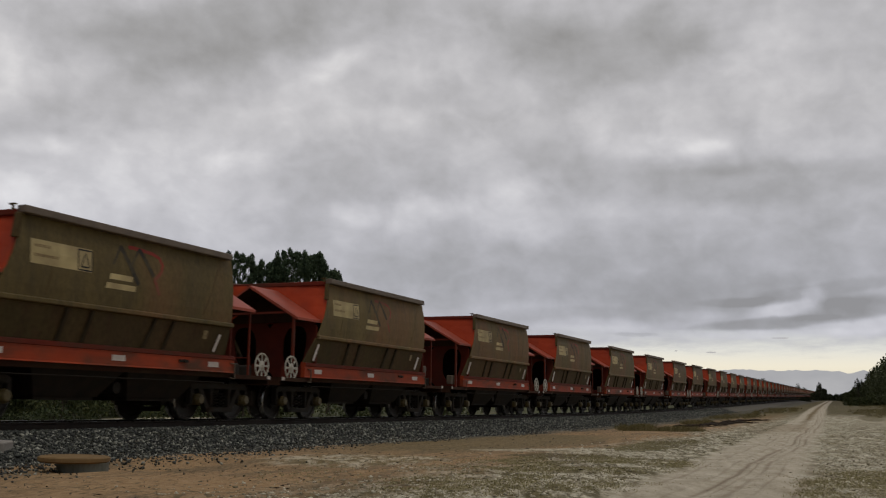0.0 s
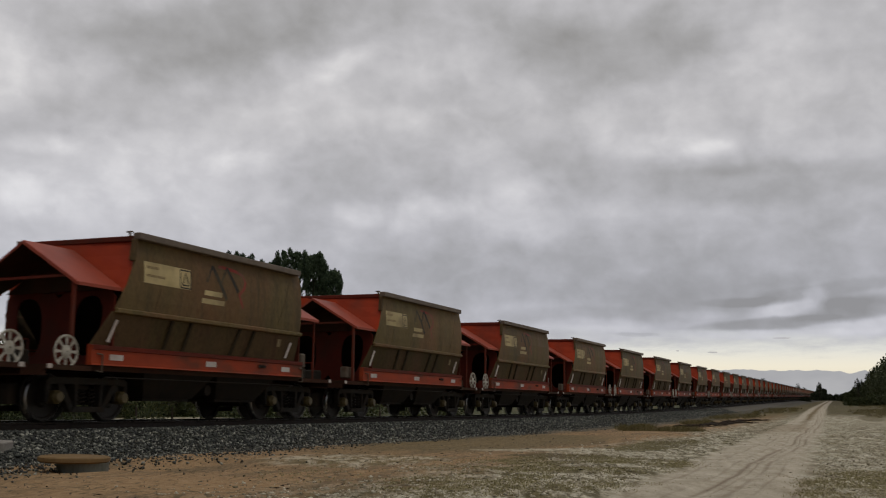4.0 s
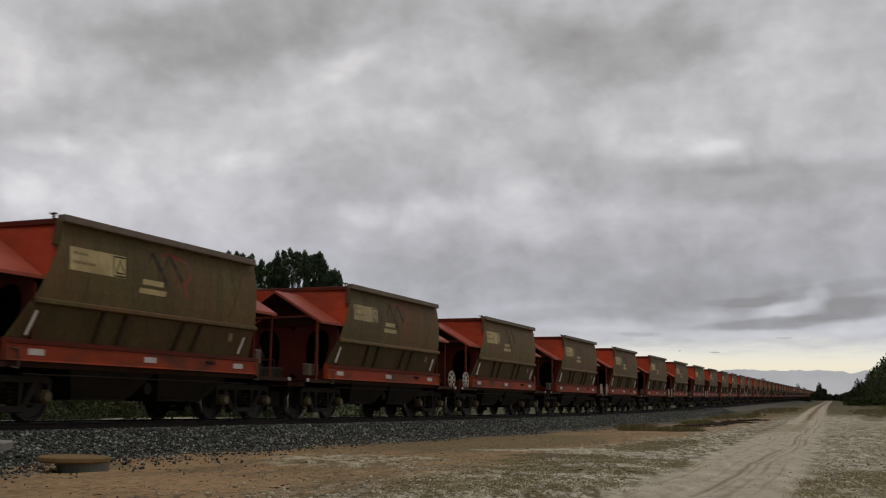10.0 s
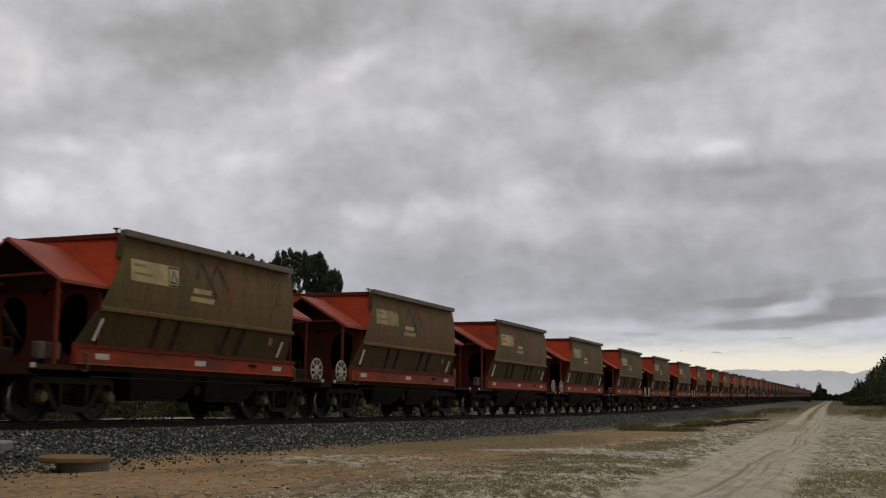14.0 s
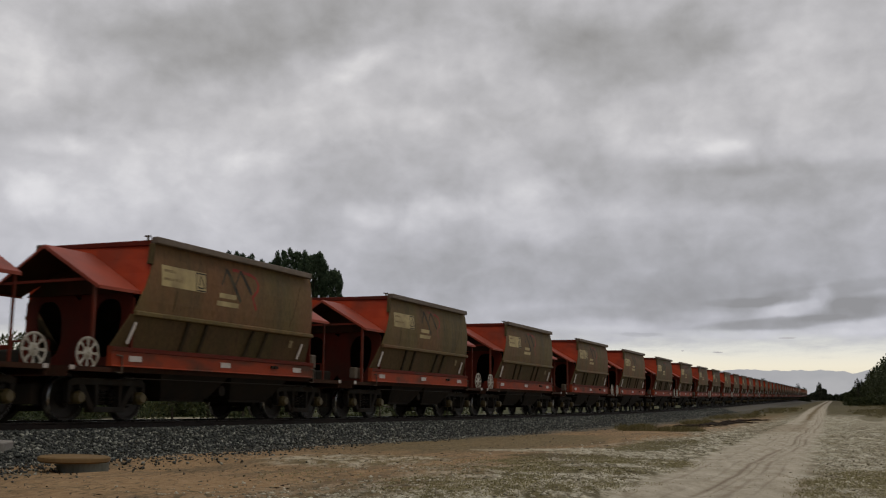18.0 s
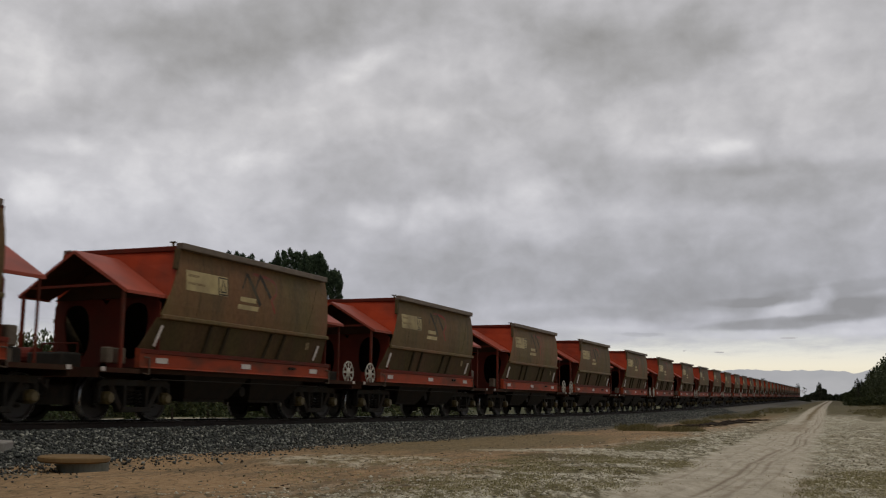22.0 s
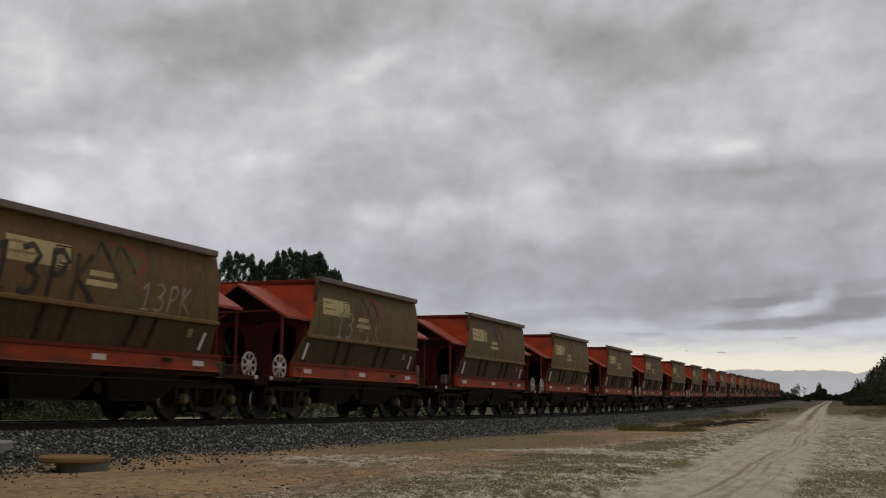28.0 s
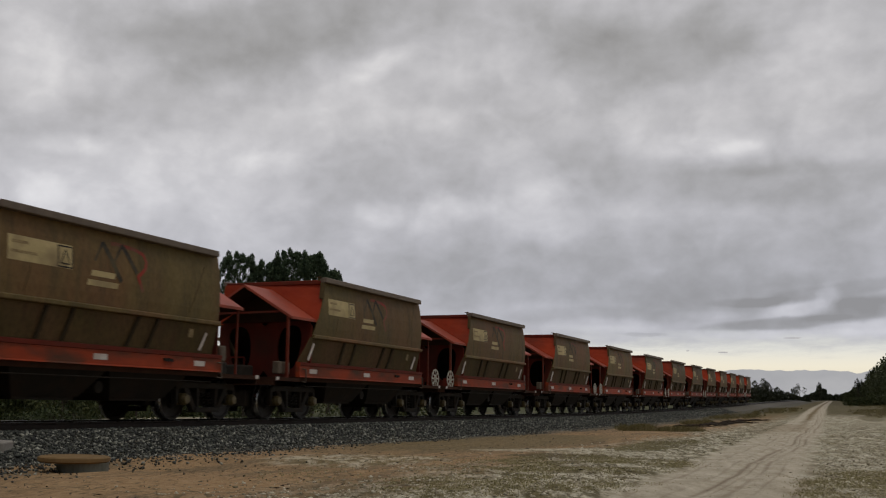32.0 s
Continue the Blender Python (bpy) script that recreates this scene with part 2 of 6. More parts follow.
def lathe(bm, profile, n=24, axis="x", closed=False, idx=0):
    """A turned body: profile rows of (along, radius) round the x axis."""
    rings = []
    for a, r in profile:
        rings.append([bm.verts.new((a, r * math.cos(2 * math.pi * i / n), r * math.sin(2 * math.pi * i / n))) for i in range(n)])
    fs = []
    pairs = list(zip(rings, rings[1:])) + ([(rings[-1], rings[0])] if closed else [])
    for ra, rb in pairs:
        for i in range(n):
            f = bm.faces.new((ra[i], ra[(i + 1) % n], rb[(i + 1) % n], rb[i]))
            f.material_index = idx
            fs.append(f)
    if not closed:
        fs += [bm.faces.new(list(reversed(rings[0]))), bm.faces.new(rings[-1])]
    return fs


def soften(bm, width, segments=1):
    bmesh.ops.bevel(bm, geom=[e for e in bm.edges], offset=width, segments=segments, affect="EDGES", profile=0.5, clamp_overlap=True)


def mesh_from(name, verts, faces, mats, smooth=False):
    me = bpy.data.meshes.new(name)
    me.from_pydata(verts, [], faces)
    for m in mats:
        me.materials.append(m)
    if smooth:
        me.shade_smooth()
    return me


def empty(name):
    ob = new(name)
    ob.empty_display_size = 0.5
    return ob


# ---- ground: one sheet, sandy by the line, with a wheel track
def ground_material():
    m = bpy.data.materials.new("sandy_ground")
    m.use_nodes = True
    nt = m.node_tree
    b = nt.nodes["Principled BSDF"]
    uv = nt.nodes.new("ShaderNodeUVMap")
    uv.uv_map = "plan"
    s = nt.nodes.new("ShaderNodeSeparateXYZ")
    nt.links.new(uv.outputs[0], s.inputs[0])
    x, y = s.outputs[0], s.outputs[1]
    pl = uv.outputs[0]
    op = lambda kind, *args, clamp=False: math_node(nt, kind, *args, clamp=clamp)
    band = lambda lo, hi, v: ramp(nt, [(lo, (0.0,)), (hi, (1.0,))], v)
    # crusts and drifts lie a little drawn out
    drift = scaled(nt, scaled(nt, pl, turn=-0.35), (1.0, 0.30, 1))
    grain = scaled(nt, scaled(nt, pl, turn=-0.35), (1.0, 0.60, 1))
    n_fine = noise_of(nt, grain, 8.0, 9, 0.78)
    n_clod = noise_of(nt, drift, 3.2, 9, 0.70, 0.3)
    n_mid = noise_of(nt, scaled(nt, pl, (1.0, 0.45, 1)), 1.1, 7, 0.64)
    n_wide = noise_of(nt, pl, 0.20, 5, 0.6)
    n_long = noise_of(nt, scaled(nt, pl, (1.0, 0.16, 1)), 1.5, 8, 0.68, 0.5)
    orange = ramp(nt, [(0.30, (0.25, 0.158, 0.082)), (0.48, (0.375, 0.245, 0.134)), (0.68, (0.48, 0.333, 0.194))], n_fine)
    brown = ramp(nt, [(0.30, (0.14, 0.094, 0.052)), (0.5, (0.24, 0.165, 0.094)), (0.7, (0.35, 0.253, 0.155))], n_fine)
    pale = ramp(nt, [(0.34, (0.22, 0.178, 0.104)), (0.46, (0.475, 0.415, 0.288)), (0.58, (0.73, 0.665, 0.51))], n_clod)
    olive = ramp(nt, [(0.30, (0.085, 0.070, 0.028)), (0.5, (0.165, 0.136, 0.062)), (0.72, (0.30, 0.25, 0.145))], n_fine)
    mixed = mix(nt, band(0.44, 0.53, n_clod), olive, pale)

    def blot(mx, my, rx, ry, rough=1.3, soft=1.6):
        """One ragged patch of the ground, 0 to 1."""
        dx = op("MULTIPLY", op("SUBTRACT", x, mx), 1 / rx)
        dy = op("MULTIPLY", op("SUBTRACT", y, my), 1 / ry)
        d2 = op("ADD", op("MULTIPLY", dx, dx), op("MULTIPLY", dy, dy))
        return op("MULTIPLY", op("SUBTRACT", 1.0 + rough * 0.5, op("MULTIPLY_ADD", n_mid, rough, d2)), soft, clamp=True)

    col = mix(nt, band(0.46, 0.60, n_long), orange, brown)
    # darker damp sand in a band along the line
    col = mix(nt, op("MULTIPLY", blot(5.6, 27.0, 2.8, 10.0, 1.0), 0.85), col, mix(nt, 0.55, brown, olive))
    col = mix(nt, op("MULTIPLY", blot(6.6, 16.5, 1.6, 2.6, 1.4), 0.6), col, mixed)
    # paler, crusted sand away from the line
    edge = op("MULTIPLY_ADD", n_mid, 3.6, op("MULTIPLY_ADD", n_wide, 3.0, x))
    edge = op("MULTIPLY_ADD", op("MINIMUM", y, 40.0), 0.035, edge)
    col = mix(nt, op("MULTIPLY", op("SUBTRACT", edge, 12.4), 0.55, clamp=True), col, mixed)
    col = mix(nt, op("MULTIPLY", op("MULTIPLY", op("SUBTRACT", edge, 15.2), 0.35, clamp=True), 0.75), col, pale)
    # a bright strip of bare sand, and the worn mats of low grass beyond and before it
    col = mix(nt, op("MULTIPLY", blot(9.0, 22.3, 2.6, 1.5, 1.0, 2.4), 0.8), col, pale)
    col = mix(nt, op("MULTIPLY", blot(10.2, 17.6, 1.75, 2.8, 0.7, 3.2), band(0.66, 0.50, n_clod)), col, olive)
    col = mix(nt, op("MULTIPLY", blot(9.3, 19.6, 1.3, 0.8, 0.5, 3.0), 0.85), col, ramp(nt, [(0.3, (0.085, 0.062, 0.028)), (0.7, (0.17, 0.125, 0.062))], n_fine))
    col = mix(nt, op("MULTIPLY", blot(9.7, 27.5, 0.85, 4.5, 0.8, 3.0), 0.9), col, olive)
    col = mix(nt, op("MULTIPLY", blot(10.7, 12.2, 1.2, 1.8, 1.4), band(0.62, 0.48, n_clod)), col, olive)
    col = mix(nt, op("MULTIPLY", blot(14.95, 14.6, 0.85, 3.4, 1.0, 2.4), band(0.64, 0.46, n_clod)), col, olive)
    col = mix(nt, op("MULTIPLY", blot(16.4, 24.0, 1.0, 5.0, 1.6), band(0.60, 0.46, n_clod)), col, olive)
    col = mix(nt, op("MULTIPLY", blot(15.4, 88.0, 1.2, 14.0, 1.4), 0.7), col, olive)
    # farther along, the verges are grown over
    far = op("MULTIPLY", op("SUBTRACT", op("MULTIPLY_ADD", x, -5.0, y), 26.0), 0.022, clamp=True)
    far_right = op("MULTIPLY", op("MULTIPLY", op("SUBTRACT", op("MULTIPLY_ADD", n_mid, 30.0, y), 104.0), 0.05, clamp=True), op("MULTIPLY", op("SUBTRACT", x, 11.4), 1.5, clamp=True))
    grown = op("MULTIPLY", op("MAXIMUM", far, far_right), band(0.25, 0.45, n_mid))
    col = mix(nt, grown, col, ramp(nt, [(0.3, (0.075, 0.060, 0.026)), (0.5, (0.135, 0.110, 0.050)), (0.72, (0.25, 0.205, 0.11))], n_fine))
    # grey gravel spread along the foot of the ballast
    reach = op("MULTIPLY_ADD", n_mid, 1.6, op("MULTIPLY_ADD", op("MINIMUM", y, 90.0), 0.035, 2.45))
    gravel = op("MULTIPLY", op("MULTIPLY", op("SUBTRACT", reach, x), 1.6, clamp=True), op("MULTIPLY", op("SUBTRACT", y, 15.0), 0.08, clamp=True))
    col = mix(nt, op("MULTIPLY", gravel, 0.85), col, ramp(nt, [(0.35, (0.058, 0.055, 0.044)), (0.5, (0.11, 0.103, 0.082)), (0.66, (0.22, 0.203, 0.16))], n_fine))
    # the wheel track: smoother pale sand
    centre = op("MULTIPLY_ADD", op("EXPONENT", op("MULTIPLY", y, -1 / 55.0)), 3.4, 10.4)
    centre = op("MULTIPLY_ADD", op("MAXIMUM", op("SUBTRACT", y, 50.0), 0.0), -0.003, centre)
    off = op("SUBTRACT", op("MULTIPLY_ADD", n_mid, 0.7, op("MULTIPLY_ADD", n_wide, 0.5, x)), op("ADD", centre, 0.6))
    half = op("MULTIPLY_ADD", op("MINIMUM", y, 120.0), 0.0012, 0.80)
    road = op("SUBTRACT", 1.0, op("MULTIPLY", op("SUBTRACT", op("ABSOLUTE", off), half), 3.2, clamp=True), clamp=True)
    sand = ramp(nt, [(0.32, (0.38, 0.318, 0.228)), (0.5, (0.525, 0.455, 0.345)), (0.70, (0.66, 0.59, 0.465))], noise_of(nt, scaled(nt, scaled(nt, pl, turn=-0.2), (1.3, 0.4, 1)), 2.2, 10, 0.70))
    col = mix(nt, op("MULTIPLY", road, 0.93), col, sand)
    crown = op("MULTIPLY", op("SUBTRACT", 1.0, op("MULTIPLY", op("ABSOLUTE", op("ADD", off, 0.1)), 2.6), clamp=True), op("MULTIPLY", op("SUBTRACT", y, 45.0), 0.02, clamp=True))
    col = mix(nt, op("MULTIPLY", crown, 1.3, clamp=True), col, mix(nt, 0.5, olive, brown))
    col = mix(nt, op("MULTIPLY", blot(10.9, 52.0, 1.5, 12.0, 1.6), 0.62), col, mix(nt, 0.35, brown, pale))
    # tyre ruts and finer lines, running a little askew of it
    lane = op("ADD", op("MULTIPLY_ADD", y, 0.02, x), op("MULTIPLY_ADD", noise_of(nt, scaled(nt, pl, (0.3, 0.08, 1)), 1.0, 2, 0.4), 0.6, -0.3))
    ruts = None
    for at_x, width, depth in ((12.62, 0.03, 0.4), (12.98, 0.025, 0.4), (13.20, 0.045, 0.75), (13.34, 0.02, 0.4), (13.52, 0.045, 0.6), (13.82, 0.025, 0.3), (14.28, 0.07, 0.6)):
        d = op("MULTIPLY", op("SUBTRACT", lane, at_x), 1 / width)
        one = op("MULTIPLY", op("EXPONENT", op("MULTIPLY", op("MULTIPLY", d, d), -1.0)), depth)
        ruts = one if ruts is None else op("MAXIMUM", ruts, one)
    ruts = op("MULTIPLY", op("MULTIPLY", ruts, op("MULTIPLY", road, 1.4, clamp=True)), band(0.36, 0.56, n_long))
    col = mix(nt, ruts, col, (0.235, 0.175, 0.115))
    # scrub ground behind the line
    behind = op("MULTIPLY", op("SUBTRACT", -4.0, x), 0.6, clamp=True)
    scrub = mix(nt, band(0.60, 0.70, n_wide), ramp(nt, [(0.3, (0.035, 0.042, 0.015)), (0.7, (0.090, 0.092, 0.036))], n_fine), brown)
    col = mix(nt, behind, col, scrub)
    col = mix(nt, op("MULTIPLY", blot(-23.0, 51.0, 3.4, 8.5, 0.8, 3.0), 0.75), col, pale)
    # grit and mottling
    mot = noise_of(nt, grain, 4.2, 10, 0.80, 0.2)
    grit = noise_of(nt, grain, 30.0, 4, 0.7)
    shade = op("MULTIPLY", op("MULTIPLY_ADD", mot, 1.7, -0.07), op("MULTIPLY_ADD", grit, 1.0, 0.5))
    calm = op("MAXIMUM", op("MULTIPLY", road, 0.6), op("MULTIPLY", op("MULTIPLY", op("SUBTRACT", 10.0, x), 0.5, clamp=True), 0.55))
    hv = nt.nodes.new("ShaderNodeHueSaturation")
    nt.links.new(op("ADD", op("MULTIPLY", op("MINIMUM", shade, 1.45), op("SUBTRACT", 1.0, calm)), calm), hv.inputs["Value"])
    hv.inputs["Saturation"].default_value = 1.08
    nt.links.new(col, hv.inputs["Color"])
    col = hv.outputs[0]
    # litter: dark flecks, thicker away from the wheel track
    fleck = noise_of(nt, drift, 13.0, 4, 0.65)
    thick = noise_of(nt, pl, 0.6, 3, 0.5)
    cut = op("MULTIPLY_ADD", thick, -0.24, op("MULTIPLY_ADD", road, 0.10, 0.67))
    fl = op("MULTIPLY", op("SUBTRACT", fleck, cut), 14.0, clamp=True)
    col = mix(nt, op("MULTIPLY", fl, 0.75), col, (0.10, 0.078, 0.04))
    nt.links.new(col, b.inputs["Base Color"])
    b.inputs["Roughness"].default_value, b.inputs["Specular IOR Level"].default_value = 0.92, 0.2
    bn = node(nt, "ShaderNodeBump", Strength=0.9, Distance=0.07)
    h = op("MULTIPLY_ADD", n_clod, op("SUBTRACT", 1.0, calm), op("MULTIPLY_ADD", noise_of(nt, pl, 14.0, 6, 0.65), 0.4, op("MULTIPLY", ruts, -0.5)))
    nt.links.new(h, bn.inputs["Height"])
    nt.links.new(bn.outputs[0], b.inputs["Normal"])
    return m


def ground_height(x, y):
    """Gentle unevenness, and the ruts of the wheel track."""
    h = 0.05 * noise.noise((x * 0.5, y * 0.35, 0)) + 0.02 * noise.noise((x * 1.9, y * 1.3, 3))
    lane = x + 0.02 * y
    on_road = math.exp(-((x - 10.4 - 3.4 * math.exp(-max(y, -20) / 55)) / 1.1) ** 4)
    h += 0.030 * (1 - on_road) * noise.noise((x * 3.1, y * 2.3, 11))
    h -= 0.035 * on_road * (math.exp(-((lane - 13.2) / 0.14) ** 2) + math.exp(-((lane - 13.52) / 0.14) ** 2) + math.exp(-((lane - 14.28) / 0.2) ** 2))
    if x < 3.4:
        h *= max(0.0, min(1.0, (x - 2.4)))
    if x < -4:
        h = 0.25 * noise.noise((x * 0.06, y * 0.06, 8)) - 0.1
    if x > 17:
        h += min(1.2, (x - 17) * 0.035)
    return h


def build_ground():
    xs = sorted(set([-3600, -2000, -1000, -500, -250, -120, -70, -45, -30, -22, -16, -12, -9, -7, -5.5, -4.2] + [round(-3 + 0.28 * i, 2) for i in range(36)] + [round(7.2 + 0.13 * i, 2) for i in range(80)] + [17.8, 18.3, 19] + [20, 21, 22.5, 24, 26, 29, 33, 40, 55, 80, 130, 250, 500, 1000, 2000, 3600]))
    ys = sorted(set([-400, -200, -100, -60, -40, -25, -15, -8, -3, 0, 3, 5] + [round(6 + 0.2 * i, 2) for i in range(165)] + [39 + 1.2 * i for i in range(60)] + [112, 116, 121, 127, 134, 142, 152, 165, 180, 200, 225, 255, 290, 330, 380, 440, 520, 620, 750, 900, 1100, 1400, 1800, 2400, 3200, 4200]))
    verts, faces, plan = [], [], []
    for y in ys:
        for x in xs:
            p = at(x, y, 0) if abs(x) < 300 else at(0, y, 0) + Vector((x, 0, 0))
            verts.append((p.x, p.y, p.z + ground_height(x, y) * (1 if y < 130 else 0.4)))
            plan.append((x, y))
    w = len(xs)
    for j in range(len(ys) - 1):
        for i in range(w - 1):
            a = j * w + i
            faces.append((a, a + 1, a + w + 1, a + w))
    me = mesh_from("ground", verts, faces, [ground_material()], True)
    uv = me.uv_layers.new(name="plan")
    for l in me.loops:
        uv.data[l.index].uv = plan[l.vertex_index]
    return tagged(new("ground", me), "sandy ground with thin grass and a wheel track", "ground", kind="structure")


build_ground()


# ---- the line: ballast, sleepers and two rails
def sweep(name, ring, ys, mats, smooth=False, index=None, dx=0.0):
    """A section (x, z), z over the ground, carried along the line."""
    verts, faces = [], []
    n = len(ring)
    for y in ys:
        verts += [tuple(at(x + dx, y, z)) for x, z in ring]
    for j in range(len(ys) - 1):
        for i in range(n):
            faces.append((j * n + i, (j + 1) * n + i, (j + 1) * n + (i + 1) % n, j * n + (i + 1) % n))
    faces += [tuple(range(n)), tuple(reversed(range((len(ys) - 1) * n, len(ys) * n)))]
    me = mesh_from(name, verts, faces, mats, smooth)
    if index:
        for j in range(len(ys) - 1):
            for i in range(n):
                me.polygons[j * n + i].material_index = index(i)
    return me


LINE_Y = [-60, -40, -20, 0, 10] + [18 + 3.0 * i for i in range(26)] + [100, 130, 180, 260, 400, 600, 900, 1300]
BALLAST_BED = material("grey_ballast_bed", [(0.3, (0.05, 0.046, 0.038)), (0.5, (0.105, 0.096, 0.078)), (0.7, (0.20, 0.18, 0.145))], 16.0, (0.8, 0.95), 1.0, 22.0, grime=(0.14, 0.115, 0.07), grime_scale=0.6, grime_cut=(0.45, 0.7))
track = empty("railway_track")
tagged(track, "straight railway track with worn steel rails on grey ballast", "railway track", kind="structure")
bed = new("ballast_bed", sweep("ballast_bed", [(-3.1, -0.1), (3.1, -0.1), (3.05, 0.02), (1.75, RAIL - 0.19), (0.9, RAIL - 0.17), (-0.9, RAIL - 0.17), (-1.75, RAIL - 0.18), (-3.05, 0.03)], LINE_Y, [BALLAST_BED]))
bed.parent = track
RAIL_SECTION = [(-0.07, -0.17), (0.07, -0.17), (0.07, -0.155), (0.012, -0.13), (0.010, -0.045), (0.036, -0.034), (0.036, -0.006), (0.026, 0.0), (-0.026, 0.0), (-0.036, -0.006), (-0.036, -0.034), (-0.010, -0.045), (-0.012, -0.13), (-0.07, -0.155)]
for side in (-1, 1):
    r = new("rail", sweep("rail", [(x, z + RAIL) for x, z in RAIL_SECTION], LINE_Y, [RAIL_SIDE, RAIL_TOP], index=lambda i: 1 if i in (6, 7, 8) else 0, dx=0.7525 * side))
    r.parent = track
bm = bmesh.new()
solid(bm, [(-1.25, -0.13, -0.40), (1.25, -0.13, -0.40), (1.25, 0.13, -0.40), (-1.25, 0.13, -0.40)], [(-1.25, -0.10, -0.172), (1.25, -0.10, -0.172), (1.25, 0.10, -0.172), (-1.25, 0.10, -0.172)])
sleeper = part("sleeper", bm, SLEEPER, track, place=along(-2.0))
for k in range(1, 110):
    again(sleeper, track, along(-2.0 + 0.67 * k))


def stones(name, count, where, size, mat, label, category, seed, flat=0.8, flake=0.5):
    """Broken stones, each a small uneven block, in one mesh."""
    rng = np.random.default_rng(seed)
    base = np.array([(1, 0, 0), (-1, 0, 0), (0, 1, 0), (0, -1, 0), (0, 0, 1), (0, 0, -1)], float)
    tri = np.array([(0, 2, 4), (2, 1, 4), (1, 3, 4), (3, 0, 4), (2, 0, 5), (1, 2, 5), (3, 1, 5), (0, 3, 5)])
    places = where(rng, count)
    n = len(places)
    v = base[None] * (1.15 + flake * rng.uniform(-1, 1, (n, 6, 1))) + flake * rng.uniform(-0.5, 0.5, (n, 6, 3))
    v *= (size[0] + (size[1] - size[0]) * rng.random((n, 1, 1)) ** 2) / 2 * rng.uniform(0.42, 1.35, (n, 1, 3))
    q = rng.normal(size=(n, 4))
    q /= np.linalg.norm(q, axis=1, keepdims=True)
    a, b, c, d = q.T
    rot = np.stack([1 - 2 * (c * c + d * d), 2 * (b * c - a * d), 2 * (b * d + a * c), 2 * (b * c + a * d), 1 - 2 * (b * b + d * d), 2 * (c * d - a * b), 2 * (b * d - a * c), 2 * (c * d + a * b), 1 - 2 * (b * b + c * c)], 1).reshape(n, 3, 3)
    v = np.einsum("nij,nkj->nki", rot, v)
    v[:, :, 2] *= flat
    v += places[:, None, :]
    me = bpy.data.meshes.new(name)
    nf = n * 8
    me.vertices.add(n * 6)
    me.vertices.foreach_set("co", v.reshape(-1))
    me.loops.add(nf * 3)
    me.polygons.add(nf)
    me.loops.foreach_set("vertex_index", (tri[None] + 6 * np.arange(n)[:, None, None]).reshape(-1))
    me.polygons.foreach_set("loop_start", np.arange(0, nf * 3, 3))
    me.update(calc_edges=True)
    me.materials.append(mat)
    return tagged(new(name, me), label, category, kind="stuff")


def bent(x, y, z):
    """The same as at(), for arrays."""
    u = np.maximum(y - BEND_FROM, 0)
    i = np.where(u < BEND_OVER, u * u / 2 / BEND_OVER, u - BEND_OVER / 2)
    s = np.minimum(u / BEND_OVER, 1)
    return np.stack([x - TURN * i, y + x * TURN * s, z + GRADE * i], 1)


def on_ballast(rng, n):
    y = 7 + 105 * rng.random(n) ** 2.5
    w = rng.random(n)
    x = 0.85 + 2.45 * w
    z = np.where(x < 1.75, RAIL - 0.165, RAIL - 0.175 - (x - 1.75) * 0.26) + rng.uniform(-0.015, 0.03, n)
    keep = (x < 2.95) | (rng.random(n) < 0.45)
    return bent(x, y, np.maximum(z, 0.01))[keep]


def strewn(rng, n):
    y = 8 + 45 * rng.random(n) ** 1.6
    x = 3.0 + rng.exponential(0.8, n)
    x = np.where(rng.random(n) < 0.25, rng.uniform(3, 10, n), x)
    return bent(x, y, 0.01 + 0 * x)


STONE = island_material("blue_grey_ballast_stone", [(0.0, (0.009, 0.010, 0.008)), (0.40, (0.026, 0.028, 0.022)), (0.66, (0.060, 0.063, 0.050)), (0.84, (0.165, 0.165, 0.132)), (1.0, (0.43, 0.42, 0.34))], 0.6, 0.5)
PEBBLE = island_material("dark_loose_pebble", [(0.0, (0.04, 0.034, 0.028)), (0.5, (0.11, 0.09, 0.065)), (1.0, (0.30, 0.235, 0.16))], 0.85)
stones("ballast_stones", 130000, on_ballast, (0.034, 0.080), STONE, "broken blue-grey ballast stones beside the rails", "ballast", 4, 0.75, 0.5)
stones("loose_pebbles", 2600, strewn, (0.010, 0.038), PEBBLE, "dark pebbles strewn over the sand", "pebbles", 5)


def at_toe(rng, n):
    y = 8 + 60 * rng.random(n) ** 1.7
    x = 2.8 + np.abs(rng.normal(0, 0.55, n)) * np.where(y < 17, 1.9, 1.0) + 0.25 * np.sin(y * 0.8)
    return bent(x, y, 0.015 + 0 * x)


def crumbled(rng, n):
    y = 9 + 60 * rng.random(n) ** 1.7
    x = np.where(rng.random(n) < 0.4, rng.normal(10.6, 1.2, n), rng.normal(15.3, 1.1, n))
    x = np.where(rng.random(n) < 0.03, rng.uniform(11, 14.5, n), x)
    off = np.abs(x - (10.4 + 3.4 * np.exp(-y / 55)))
    keep = (off > 1.15) | (rng.random(n) < 0.04)
    x, y = x[keep], y[keep]
    z = np.array([ground_height(float(u), float(v)) for u, v in zip(x, y)])
    return bent(x, y, z + 0.004)


CRUMB = island_material("pale_sand_crumb", [(0.0, (0.15, 0.125, 0.075)), (0.35, (0.37, 0.315, 0.215)), (1.0, (0.68, 0.62, 0.48))], 0.95, 0.15)
stones("sand_crumbs", 26000, crumbled, (0.014, 0.066), CRUMB, "pale crumbs of caked sand lying on the ground", "sand crumbs", 7, 0.5)
stones("spilt_stones", 8500, at_toe, (0.022, 0.065), STONE, "grey stones spilt from the ballast onto the sand", "stones", 6)


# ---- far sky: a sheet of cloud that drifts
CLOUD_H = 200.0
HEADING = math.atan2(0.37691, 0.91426)
